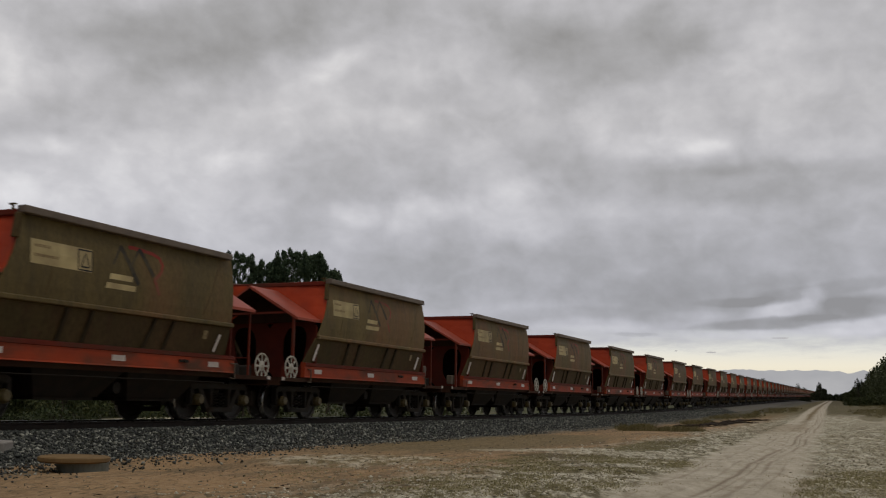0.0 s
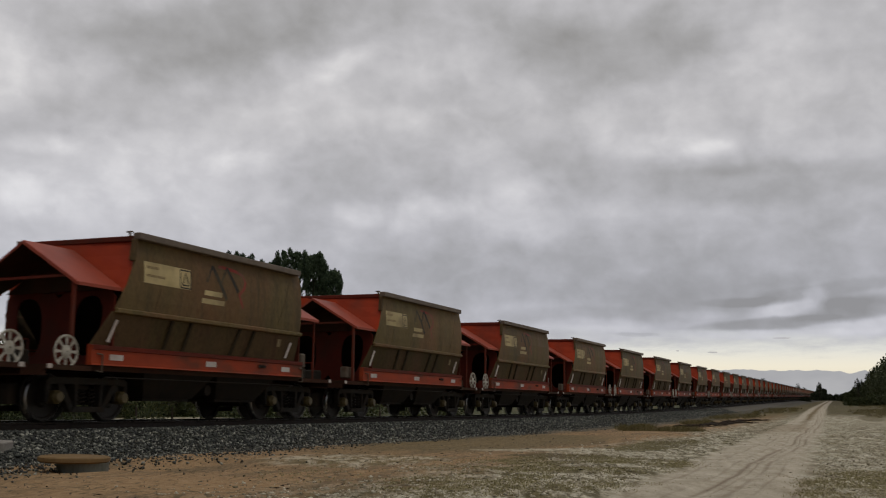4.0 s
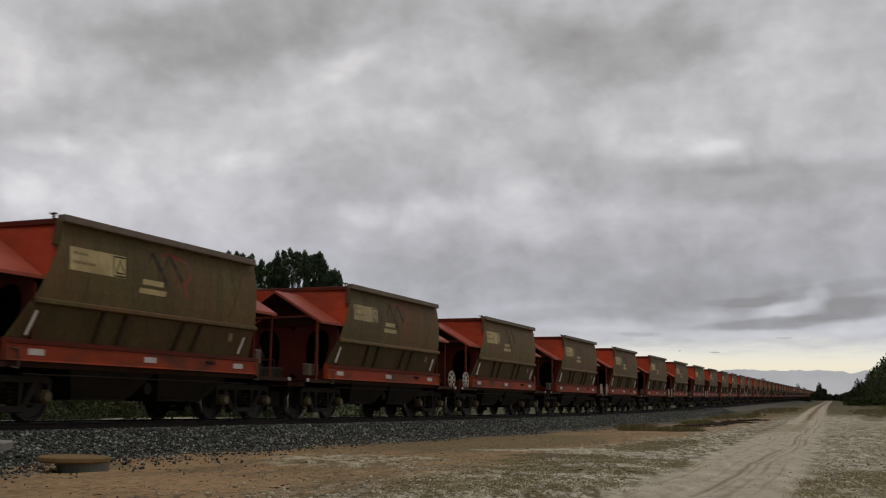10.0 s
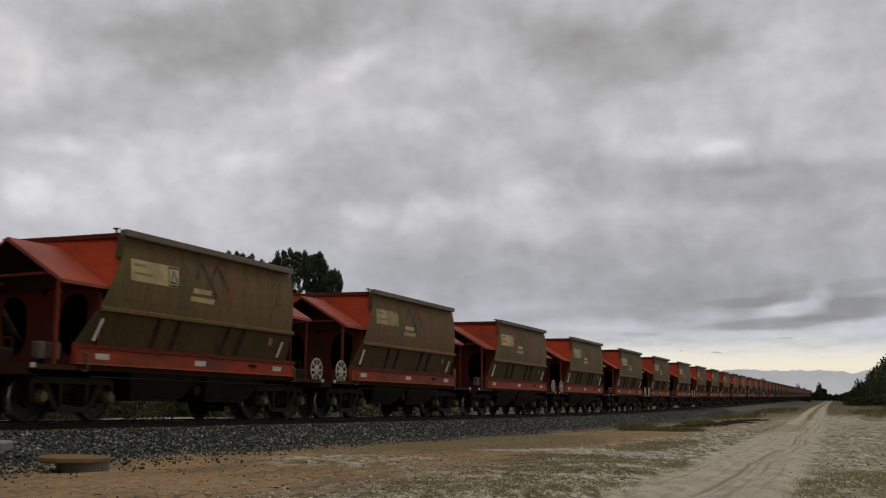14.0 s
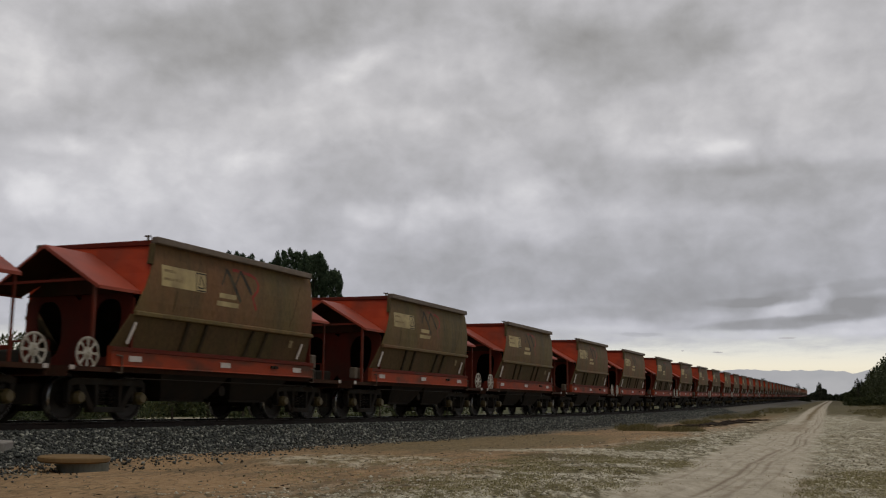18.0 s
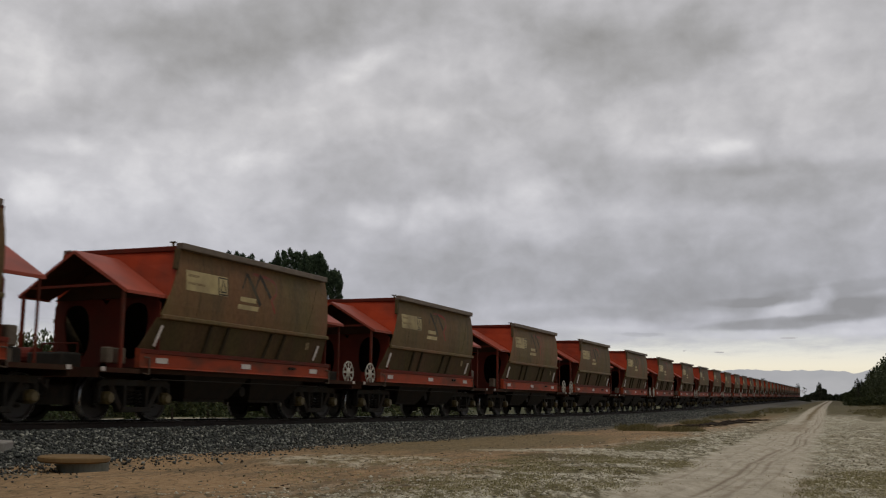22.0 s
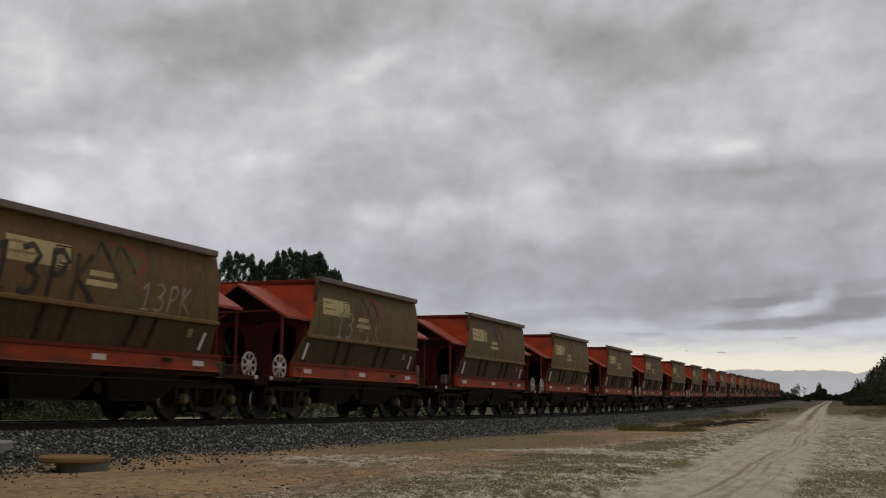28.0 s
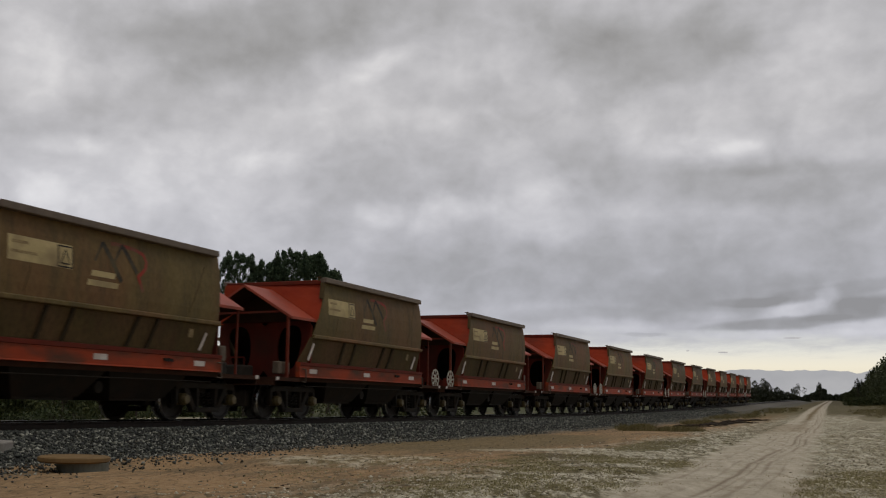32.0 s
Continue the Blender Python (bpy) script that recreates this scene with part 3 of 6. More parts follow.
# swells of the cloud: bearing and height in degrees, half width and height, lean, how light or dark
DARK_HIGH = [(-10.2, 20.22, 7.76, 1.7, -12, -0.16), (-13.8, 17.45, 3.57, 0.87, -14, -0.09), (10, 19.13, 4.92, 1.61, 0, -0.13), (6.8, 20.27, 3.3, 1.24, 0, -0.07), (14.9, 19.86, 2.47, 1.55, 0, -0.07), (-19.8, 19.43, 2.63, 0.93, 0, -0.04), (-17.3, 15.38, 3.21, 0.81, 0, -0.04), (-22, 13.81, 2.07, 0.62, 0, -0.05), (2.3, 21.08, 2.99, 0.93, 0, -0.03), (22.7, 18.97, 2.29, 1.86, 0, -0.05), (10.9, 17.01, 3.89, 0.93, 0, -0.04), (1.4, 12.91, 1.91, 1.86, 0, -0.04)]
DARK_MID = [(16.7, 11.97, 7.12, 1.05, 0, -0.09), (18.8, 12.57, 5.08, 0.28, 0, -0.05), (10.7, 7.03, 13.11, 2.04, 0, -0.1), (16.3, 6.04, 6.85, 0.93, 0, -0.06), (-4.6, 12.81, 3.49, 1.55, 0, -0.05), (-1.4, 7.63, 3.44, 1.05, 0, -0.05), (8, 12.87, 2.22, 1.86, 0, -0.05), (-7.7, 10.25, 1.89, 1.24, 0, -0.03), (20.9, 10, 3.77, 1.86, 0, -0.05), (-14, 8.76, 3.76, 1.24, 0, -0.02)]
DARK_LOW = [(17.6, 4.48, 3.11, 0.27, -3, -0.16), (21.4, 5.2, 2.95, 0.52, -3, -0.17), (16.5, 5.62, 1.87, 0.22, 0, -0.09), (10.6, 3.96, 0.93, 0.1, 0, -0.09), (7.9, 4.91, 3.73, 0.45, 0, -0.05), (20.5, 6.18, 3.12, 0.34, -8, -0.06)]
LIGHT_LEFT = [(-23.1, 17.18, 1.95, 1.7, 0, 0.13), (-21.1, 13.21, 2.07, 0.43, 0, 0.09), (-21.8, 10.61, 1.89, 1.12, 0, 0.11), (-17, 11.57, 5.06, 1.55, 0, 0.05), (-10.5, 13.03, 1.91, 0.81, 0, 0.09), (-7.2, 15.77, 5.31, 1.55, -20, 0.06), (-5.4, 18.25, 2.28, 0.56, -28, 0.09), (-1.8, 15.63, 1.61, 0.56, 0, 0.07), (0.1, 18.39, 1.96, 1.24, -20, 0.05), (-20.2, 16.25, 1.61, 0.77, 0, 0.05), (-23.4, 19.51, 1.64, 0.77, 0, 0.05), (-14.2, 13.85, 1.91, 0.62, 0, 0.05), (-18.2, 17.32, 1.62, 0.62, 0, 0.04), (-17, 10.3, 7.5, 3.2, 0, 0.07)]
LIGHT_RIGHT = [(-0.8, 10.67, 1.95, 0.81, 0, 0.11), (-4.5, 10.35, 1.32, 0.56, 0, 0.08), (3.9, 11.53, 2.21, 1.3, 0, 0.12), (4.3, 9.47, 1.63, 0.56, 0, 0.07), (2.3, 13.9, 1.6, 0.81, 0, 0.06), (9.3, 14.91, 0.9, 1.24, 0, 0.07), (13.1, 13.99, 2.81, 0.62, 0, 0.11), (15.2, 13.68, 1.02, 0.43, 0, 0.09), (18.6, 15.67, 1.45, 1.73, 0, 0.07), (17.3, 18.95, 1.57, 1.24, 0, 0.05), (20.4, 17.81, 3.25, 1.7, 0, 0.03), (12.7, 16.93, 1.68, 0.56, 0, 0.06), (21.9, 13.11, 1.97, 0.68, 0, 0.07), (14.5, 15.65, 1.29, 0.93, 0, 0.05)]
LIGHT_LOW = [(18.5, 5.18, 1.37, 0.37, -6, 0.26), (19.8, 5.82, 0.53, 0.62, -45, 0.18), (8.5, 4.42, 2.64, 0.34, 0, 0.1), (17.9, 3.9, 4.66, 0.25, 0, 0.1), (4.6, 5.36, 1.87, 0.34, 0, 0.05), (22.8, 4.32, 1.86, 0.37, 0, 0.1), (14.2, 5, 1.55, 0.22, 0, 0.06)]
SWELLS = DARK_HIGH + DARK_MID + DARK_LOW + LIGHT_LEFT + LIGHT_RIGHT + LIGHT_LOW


def cloud_material():
    m = bpy.data.materials.new("drifting_grey_cloud")
    m.use_nodes = True
    nt = m.node_tree
    nt.nodes.clear()
    uv = nt.nodes.new("ShaderNodeUVMap")
    uv.uv_map = "bearing"
    co = uv.outputs[0]
    warp = nt.nodes.new("ShaderNodeTexNoise")
    warp.inputs["Scale"].default_value, warp.inputs["Detail"].default_value, warp.inputs["Roughness"].default_value = 0.40, 5, 0.52
    nt.links.new(co, warp.inputs["Vector"])
    sh = nt.nodes.new("ShaderNodeVectorMath")
    sh.operation = "MULTIPLY_ADD"
    sh.inputs[1].default_value, sh.inputs[2].default_value = (5.4, 4.0, 0), (-2.7, -2.0, 0)
    nt.links.new(warp.outputs["Color"], sh.inputs[0])
    bent_co = nt.nodes.new("ShaderNodeVectorMath")
    bent_co.operation = "MULTIPLY_ADD"
    bent_co.inputs[1].default_value = (0.62, 0.50, 0)
    nt.links.new(sh.outputs[0], bent_co.inputs[0])
    nt.links.new(co, bent_co.inputs[2])
    fine_co = nt.nodes.new("ShaderNodeVectorMath")
    fine_co.operation = "MULTIPLY_ADD"
    fine_co.inputs[1].default_value = (0.35, 0.10, 0)
    nt.links.new(sh.outputs[0], fine_co.inputs[0])
    nt.links.new(co, fine_co.inputs[2])
    total = None
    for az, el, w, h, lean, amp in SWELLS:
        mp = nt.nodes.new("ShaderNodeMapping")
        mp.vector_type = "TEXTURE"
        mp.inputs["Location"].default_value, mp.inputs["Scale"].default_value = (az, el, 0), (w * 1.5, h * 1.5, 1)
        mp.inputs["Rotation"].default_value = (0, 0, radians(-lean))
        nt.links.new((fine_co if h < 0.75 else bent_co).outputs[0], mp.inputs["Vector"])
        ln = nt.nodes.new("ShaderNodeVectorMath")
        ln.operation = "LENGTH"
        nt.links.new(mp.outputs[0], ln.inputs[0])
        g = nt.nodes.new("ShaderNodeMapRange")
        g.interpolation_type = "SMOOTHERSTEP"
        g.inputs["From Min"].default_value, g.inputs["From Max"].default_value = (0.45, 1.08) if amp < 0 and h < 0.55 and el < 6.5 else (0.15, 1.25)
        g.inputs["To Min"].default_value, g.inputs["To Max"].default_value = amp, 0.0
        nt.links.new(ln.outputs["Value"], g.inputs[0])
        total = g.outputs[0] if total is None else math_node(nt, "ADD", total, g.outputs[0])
    soft = noise_of(nt, scaled(nt, co, (1, 1.4, 1), (3, 9, 0)), 0.13, 3, 0.5, 0.3)
    mid = noise_of(nt, scaled(nt, co, (1, 1.25, 1), (41, 22, 0)), 0.40, 5, 0.48, 0.35)
    wisp = noise_of(nt, scaled(nt, co, (1, 1.4, 1), (11, 72, 0)), 1.0, 5, 0.50, 0.0)
    v = math_node(nt, "MULTIPLY_ADD", soft, 0.10, math_node(nt, "MULTIPLY_ADD", mid, 0.30, math_node(nt, "MULTIPLY_ADD", wisp, 0.12, math_node(nt, "MULTIPLY_ADD", total, 1.2, 0.16))))
    col = ramp(nt, [(0.12, (0.296, 0.290, 0.288)), (0.28, (0.388, 0.383, 0.389)), (0.41, (0.482, 0.475, 0.490)), (0.54, (0.590, 0.580, 0.594)), (0.72, (0.80, 0.785, 0.785))], v)
    em = node(nt, "ShaderNodeEmission", Strength=1.0)
    # the cloud thins out above the horizon, and is bluer low down
    s = nt.nodes.new("ShaderNodeSeparateXYZ")
    nt.links.new(co, s.inputs[0])
    low = ramp(nt, [(0.25, (0.955, 0.975, 1.03)), (0.62, (1.0, 1.0, 1.0))], math_node(nt, "MULTIPLY", s.outputs[1], 0.04))
    nt.links.new(mix(nt, 1.0, col, low, "MULTIPLY"), em.inputs[0])
    ragged = math_node(nt, "MULTIPLY_ADD", noise_of(nt, scaled(nt, co, (0.35, 1.6, 1), (5, 5, 0)), 0.9, 6, 0.6), 2.6, s.outputs[1])
    thin = nt.nodes.new("ShaderNodeMapRange")
    thin.interpolation_type = "SMOOTHSTEP"
    thin.inputs["From Min"].default_value, thin.inputs["From Max"].default_value = 4.0, 5.7
    nt.links.new(ragged, thin.inputs[0])
    clear = nt.nodes.new("ShaderNodeBsdfTransparent")
    mx = nt.nodes.new("ShaderNodeMixShader")
    nt.links.new(thin.outputs[0], mx.inputs[0])
    nt.links.new(clear.outputs[0], mx.inputs[1])
    nt.links.new(em.outputs[0], mx.inputs[2])
    out = nt.nodes.new("ShaderNodeOutputMaterial")
    nt.links.new(mx.outputs[0], out.inputs[0])
    m.cycles.emission_sampling = "NONE"
    return m


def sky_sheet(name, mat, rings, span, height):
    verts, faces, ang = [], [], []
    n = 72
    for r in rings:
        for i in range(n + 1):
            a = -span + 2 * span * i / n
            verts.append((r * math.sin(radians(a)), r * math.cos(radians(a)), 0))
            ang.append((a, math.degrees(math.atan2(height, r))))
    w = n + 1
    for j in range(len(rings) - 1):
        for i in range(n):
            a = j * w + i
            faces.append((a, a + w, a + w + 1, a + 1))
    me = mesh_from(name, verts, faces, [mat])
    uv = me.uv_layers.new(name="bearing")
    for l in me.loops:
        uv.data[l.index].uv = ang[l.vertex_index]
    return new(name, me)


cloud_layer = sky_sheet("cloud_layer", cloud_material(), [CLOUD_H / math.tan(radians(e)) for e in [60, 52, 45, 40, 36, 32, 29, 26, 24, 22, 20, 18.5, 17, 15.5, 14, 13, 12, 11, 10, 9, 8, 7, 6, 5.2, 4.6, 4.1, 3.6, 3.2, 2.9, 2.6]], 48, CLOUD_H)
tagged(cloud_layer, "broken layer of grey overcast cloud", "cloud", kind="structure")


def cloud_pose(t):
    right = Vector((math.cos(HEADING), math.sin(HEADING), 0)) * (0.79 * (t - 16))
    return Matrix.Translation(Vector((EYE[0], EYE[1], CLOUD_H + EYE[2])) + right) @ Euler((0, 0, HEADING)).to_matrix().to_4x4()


def build_bank():
    """A low bank of blue-grey cloud far off on the horizon, with a billowing top."""
    m = bpy.data.materials.new("blue_grey_cloud_bank")
    m.use_nodes = True
    nt = m.node_tree
    nt.nodes.clear()
    co = nt.nodes.new("ShaderNodeTexCoord").outputs["Object"]
    em = node(nt, "ShaderNodeEmission", Strength=1.0)
    nt.links.new(ramp(nt, [(0.3, (0.355, 0.357, 0.375)), (0.7, (0.43, 0.428, 0.44))], noise_of(nt, scaled(nt, co, (0.004, 0.004, 0.012)), 1.0, 5)), em.inputs[0])
    out = nt.nodes.new("ShaderNodeOutputMaterial")
    nt.links.new(em.outputs[0], out.inputs[0])
    m.cycles.emission_sampling = "NONE"
    verts, faces = [], []
    n = 420
    for i in range(n + 1):
        a = radians(-40 + 80 * i / n) - HEADING
        x, y = 4400 * math.sin(a), 4400 * math.cos(a)
        d = 80 * i / n - 40
        # the bank fades off to the left of the line
        rise = max(0.0, min(1.0, (d - 8.5) / 5.0))
        h = 160 + 10 * noise.noise((d * 0.45, 0, 1)) - 16 * abs(noise.noise((d * 0.9, 4, 1))) - 8 * abs(noise.noise((d * 2.2, 4, 7))) - 4 * abs(noise.noise((d * 5.0, 2, 7)))
        verts += [(x, y, 0), (x, y, 60 + (h - 60) * rise), (x * 1.02, y * 1.02, 0)]
    for i in range(n):
        a = i * 3
        faces += [(a, a + 1, a + 4, a + 3), (a + 1, a + 2, a + 5, a + 4)]
    return tagged(new("cloud_bank", mesh_from("cloud_bank", verts, faces, [m])), "low bank of blue-grey cloud along the horizon", "cloud", kind="structure")


cloud_bank = build_bank()


def build_wisp(az, el, half_w, half_h, seed):
    """A small dark lens of cloud low over the horizon."""
    bm = bmesh.new()
    d = 4100.0
    rows = 7
    rings = []
    for j in range(rows + 1):
        k = -1 + 2 * j / rows
        r = math.sqrt(max(0.02, 1 - k * k))
        rings.append([bm.verts.new((d * radians(half_w) * r * math.cos(a) * (1 + 0.35 * noise.noise((math.cos(a) * 1.5, k * 2, seed))), d * radians(half_w) * 0.5 * r * math.sin(a), d * radians(half_h) * (k + 0.25 * noise.noise((math.cos(a) * 2.5, math.sin(a), seed + 3))))) for a in (2 * math.pi * i / 20 for i in range(20))])
    for ra, rb in zip(rings, rings[1:]):
        for i in range(20):
            bm.faces.new((ra[i], ra[(i + 1) % 20], rb[(i + 1) % 20], rb[i]))
    ob = part("cloud_wisp", bm, WISP, None, smooth=True)
    tagged(ob, "small dark wisp of cloud low over the horizon", "cloud", kind="structure")
    return ob, az, el


WISP = bpy.data.materials.new("grey_wisp")
WISP.use_nodes = True
WISP.node_tree.nodes.clear()
we = node(WISP.node_tree, "ShaderNodeEmission", Strength=1.0)
we.inputs[0].default_value = (0.45, 0.43, 0.42, 1)
wo = WISP.node_tree.nodes.new("ShaderNodeOutputMaterial")
WISP.node_tree.links.new(we.outputs[0], wo.inputs[0])
WISP.cycles.emission_sampling = "NONE"
wisps = [build_wisp(14.72, 2.97, 0.26, 0.035, 1), build_wisp(18.2, 3.70, 0.45, 0.04, 2), build_wisp(12.9, 3.05, 0.08, 0.03, 3)]


def wisp_pose(az, el, t):
    a = radians(az + 0.019 * (t - 16)) - HEADING
    d = 4100.0
    return Matrix.Translation((EYE[0] + d * math.sin(a), d * math.cos(a), EYE[2] + d * math.tan(radians(el)))) @ Euler((0, 0, -a)).to_matrix().to_4x4()


# ---- the ore wagons. In a wagon's space y runs away from the camera from its middle, z up from the rail top
def mirrored(sign, pts):
    """Wagon points for the near side, or turned half round for the far side, as the wagon is alike from both."""
    return [(sign * x, sign * (y - MID), z) for x, y, z in pts]


UPPER = [(1.495, -0.005, 3.58), (1.560, -0.075, 3.25), (1.592, -0.18, 2.95), (1.600, -0.31, 2.65), (1.592, -0.44, 2.38), (1.570, -0.57, 2.14)]
LOWER = [(1.545, -0.62, 2.09), (1.500, -0.78, 1.84), (1.420, -1.02, 1.46), (1.405, -1.06, 1.40)]
REAR_UP, REAR_LOW = 6.38, 6.41


def side_sheet(sign, rows, rear, thick=0.03):
    bm = bmesh.new()
    cols = 6
    outer, inner = [], []
    for x, yf, z in rows:
        outer.append([bm.verts.new((sign * x, sign * (yf + (rear - yf) * c / cols - MID), z)) for c in range(cols + 1)])
        inner.append([bm.verts.new((sign * (x - thick), sign * (yf + (rear - yf) * c / cols - MID), z)) for c in range(cols + 1)])
    for g, flip in ((outer, False), (inner, True)):
        for r in range(len(rows) - 1):
            for c in range(cols):
                q = (g[r][c], g[r + 1][c], g[r + 1][c + 1], g[r][c + 1])
                bm.faces.new(q if not flip else tuple(reversed(q)))
    for r in range(len(rows) - 1):
        for c in (0, cols):
            bm.faces.new((outer[r][c], outer[r + 1][c], inner[r + 1][c], inner[r][c]))
    for c in range(cols):
        for r in (0, len(rows) - 1):
            bm.faces.new((outer[r][c], outer[r][c + 1], inner[r][c + 1], inner[r][c]))
    bmesh.ops.recalc_face_normals(bm, faces=bm.faces[:])
    return bm


def surface_x(z):
    """How far out the side sheet lies at height z."""
    rows = UPPER + LOWER
    for (xa, _, za), (xb, _, zb) in zip(rows, rows[1:]):
        if zb <= z <= za:
            return xb + (xa - xb) * (z - zb) / max(za - zb, 1e-6)
    return rows[0][0]


def decal(bm, pts, lift=0.004, sign=1, idx=0):
    """A thin flat marking that follows the side sheet: a strip of pairs ((y, z), (y, z))."""
    rows = []
    for a, b in pts:
        rows.append([bm.verts.new((sign * (surface_x(z) + lift), y - MID, z)) for y, z in (a, b)])
    for (a, b), (c, d) in zip(rows, rows[1:]):
        f = bm.faces.new((a, c, d, b) if sign > 0 else (b, d, c, a))
        f.material_index = idx


def stroke(bm, pts, w, lift=0.006, steps=6):
    """A painted stroke of width w along a line of (y, z)."""
    fine = []
    for (ya, za), (yb, zb) in zip(pts, pts[1:]):
        fine += [(ya + (yb - ya) * i / steps, za + (zb - za) * i / steps) for i in range(steps)]
    fine.append(pts[-1])
    rows = []
    for i, (y, z) in enumerate(fine):
        (ya, za), (yb, zb) = fine[max(i - 1, 0)], fine[min(i + 1, len(fine) - 1)]
        d = math.hypot(yb - ya, zb - za) or 1
        ny, nz = -(zb - za) / d * w / 2, (yb - ya) / d * w / 2
        rows.append(((y + ny, z + nz), (y - ny, z - nz)))
    decal(bm, rows, lift)


def patch(bm, y0, y1, z0, z1, lift=0.004, idx=0, lean=0.0, rows=4):
    """A flat board or label on the side sheet."""
    decal(bm, [((y0 + lean * i / rows, z1 + (z0 - z1) * i / rows), (y1 + lean * i / rows, z1 + (z0 - z1) * i / rows)) for i in range(rows + 1)], lift, idx=idx)


def plate_with_hole(bm, rect, hole, y, thick):
    """An upright plate across the wagon, with a rounded opening through it."""
    x0, x1, z0, z1 = rect
    cx, cz, rx, rz, lean = hole
    n = 20
    outer, inner = [], []
    for i in range(n):
        a = 2 * math.pi * i / n
        c, s_ = math.cos(a), math.sin(a)
        q = 2.6
        k = (abs(c) ** q + abs(s_) ** q) ** (-1 / q)
        inner.append((cx + (rx * c + lean * s_) * k * (1 + 0.15 * s_), cz + rz * s_ * k))
        m = max(abs(c), abs(s_))
        u, v = c / m, s_ / m
        outer.append((cx + (u * (x1 - cx) if u > 0 else u * (cx - x0)), cz + (v * (z1 - cz) if v > 0 else v * (cz - z0))))
    rings = [[bm.verts.new((x, yy - MID, z)) for x, z in ring] for ring in (outer, inner) for yy in (y, y + thick)]
    of, ob_, hf, hb = rings
    for i in range(n):
        j = (i + 1) % n
        bm.faces.new((of[i], of[j], hf[j], hf[i]))
        bm.faces.new((ob_[j], ob_[i], hb[i], hb[j]))
        bm.faces.new((hf[i], hf[j], hb[j], hb[i]))
        bm.faces.new((of[j], of[i], ob_[i], ob_[j]))


def gable_roof(bm, sign, y_out, y_in_ridge, y_in_eave, y_ridge, thick=0.035):
    """One slope of the little roof over the end platform."""
    ridge, eave = 3.42, 2.56
    a = [(0.0, y_ridge, ridge), (sign * 1.52, y_out, eave), (sign * 1.52, y_in_eave, eave), (0.0, y_in_ridge, ridge)]
    top = [(x, y - MID, z) for x, y, z in a]
    low = [(x, y - MID, z - thick) for x, y, z in a]
    solid(bm, low, top)
    # turned-down lip along the eave and the outer edge
    bar(bm, (sign * 1.52, y_out - MID, eave - 0.035), (sign * 1.52, y_in_eave - MID, eave - 0.035), 0.03, 0.06)
    bar(bm, (0.0, y_ridge - MID, ridge - 0.04), (sign * 1.52, y_out - MID, eave - 0.04), 0.03, 0.055)
    bmesh.ops.recalc_face_normals(bm, faces=bm.faces[:])


def wheel_mesh():
    bm = bmesh.new()
    lathe(bm, [(-0.02, 0.10), (0.10, 0.11), (0.10, 0.16), (0.03, 0.20), (0.045, 0.37), (0.075, 0.395), (0.075, 0.434), (0.060, 0.455), (-0.028, 0.462), (-0.036, 0.485), (-0.055, 0.485), (-0.055, 0.395), (-0.02, 0.37)], 32)
    for f in bm.faces:
        r = f.calc_center_median()
        if math.hypot(r.y, r.z) > 0.43 and -0.03 < r.x < 0.072:
            f.material_index = 1
    bmesh.ops.recalc_face_normals(bm, faces=bm.faces[:])
    return bm


def side_frame_mesh():
    """A cast bogie side frame: arched top member, two legs, spring nest and pedestal ends."""
    bm = bmesh.new()
    def leaf(pts, x0=-0.07, x1=0.07):
        solid(bm, [(x0, y, z) for y, z in pts], [(x1, y, z) for y, z in pts])
    leaf([(-1.10, 0.66), (-0.86, 0.70), (0.86, 0.70), (1.10, 0.66), (1.12, 0.76), (1.02, 0.83), (-1.02, 0.83), (-1.12, 0.76)])
    for q in (-1, 1):
        leaf([(q * 0.84, 0.71), (q * 0.66, 0.71), (q * 0.37, 0.27), (q * 0.47, 0.19)])
        leaf([(q * 0.40, 0.71), (q * 0.30, 0.71), (q * 0.30, 0.27), (q * 0.36, 0.27)], -0.09, 0.09)
        leaf([(q * 1.12, 0.68), (q * 1.02, 0.68), (q * 1.02, 0.36), (q * 1.10, 0.36)])
        leaf([(q * 0.80, 0.71), (q * 0.72, 0.71), (q * 0.72, 0.38), (q * 0.77, 0.38)])
    leaf([(-0.48, 0.18), (0.48, 0.18), (0.40, 0.29), (-0.40, 0.29)], -0.11, 0.11)
    bmesh.ops.recalc_face_normals(bm, faces=bm.faces[:])
    soften(bm, 0.012)
    return bm


def spring_mesh():
    bm = bmesh.new()
    rings, n = 34, 5
    prev = None
    for i in range(rings + 1):
        a = 2 * math.pi * 4 * i / rings
        c = Vector((0.075 * math.cos(a), 0.075 * math.sin(a), 0.30 * i / rings))
        o = Vector((math.cos(a), math.sin(a), 0))
        cur = [bm.verts.new(c + o * 0.018 * math.cos(b) + Vector((0, 0, 0.018 * math.sin(b)))) for b in (2 * math.pi * k / n for k in range(n))]
        if prev:
            for k in range(n):
                bm.faces.new((prev[k], prev[(k + 1) % n], cur[(k + 1) % n], cur[k]))
        prev = cur
    return bm


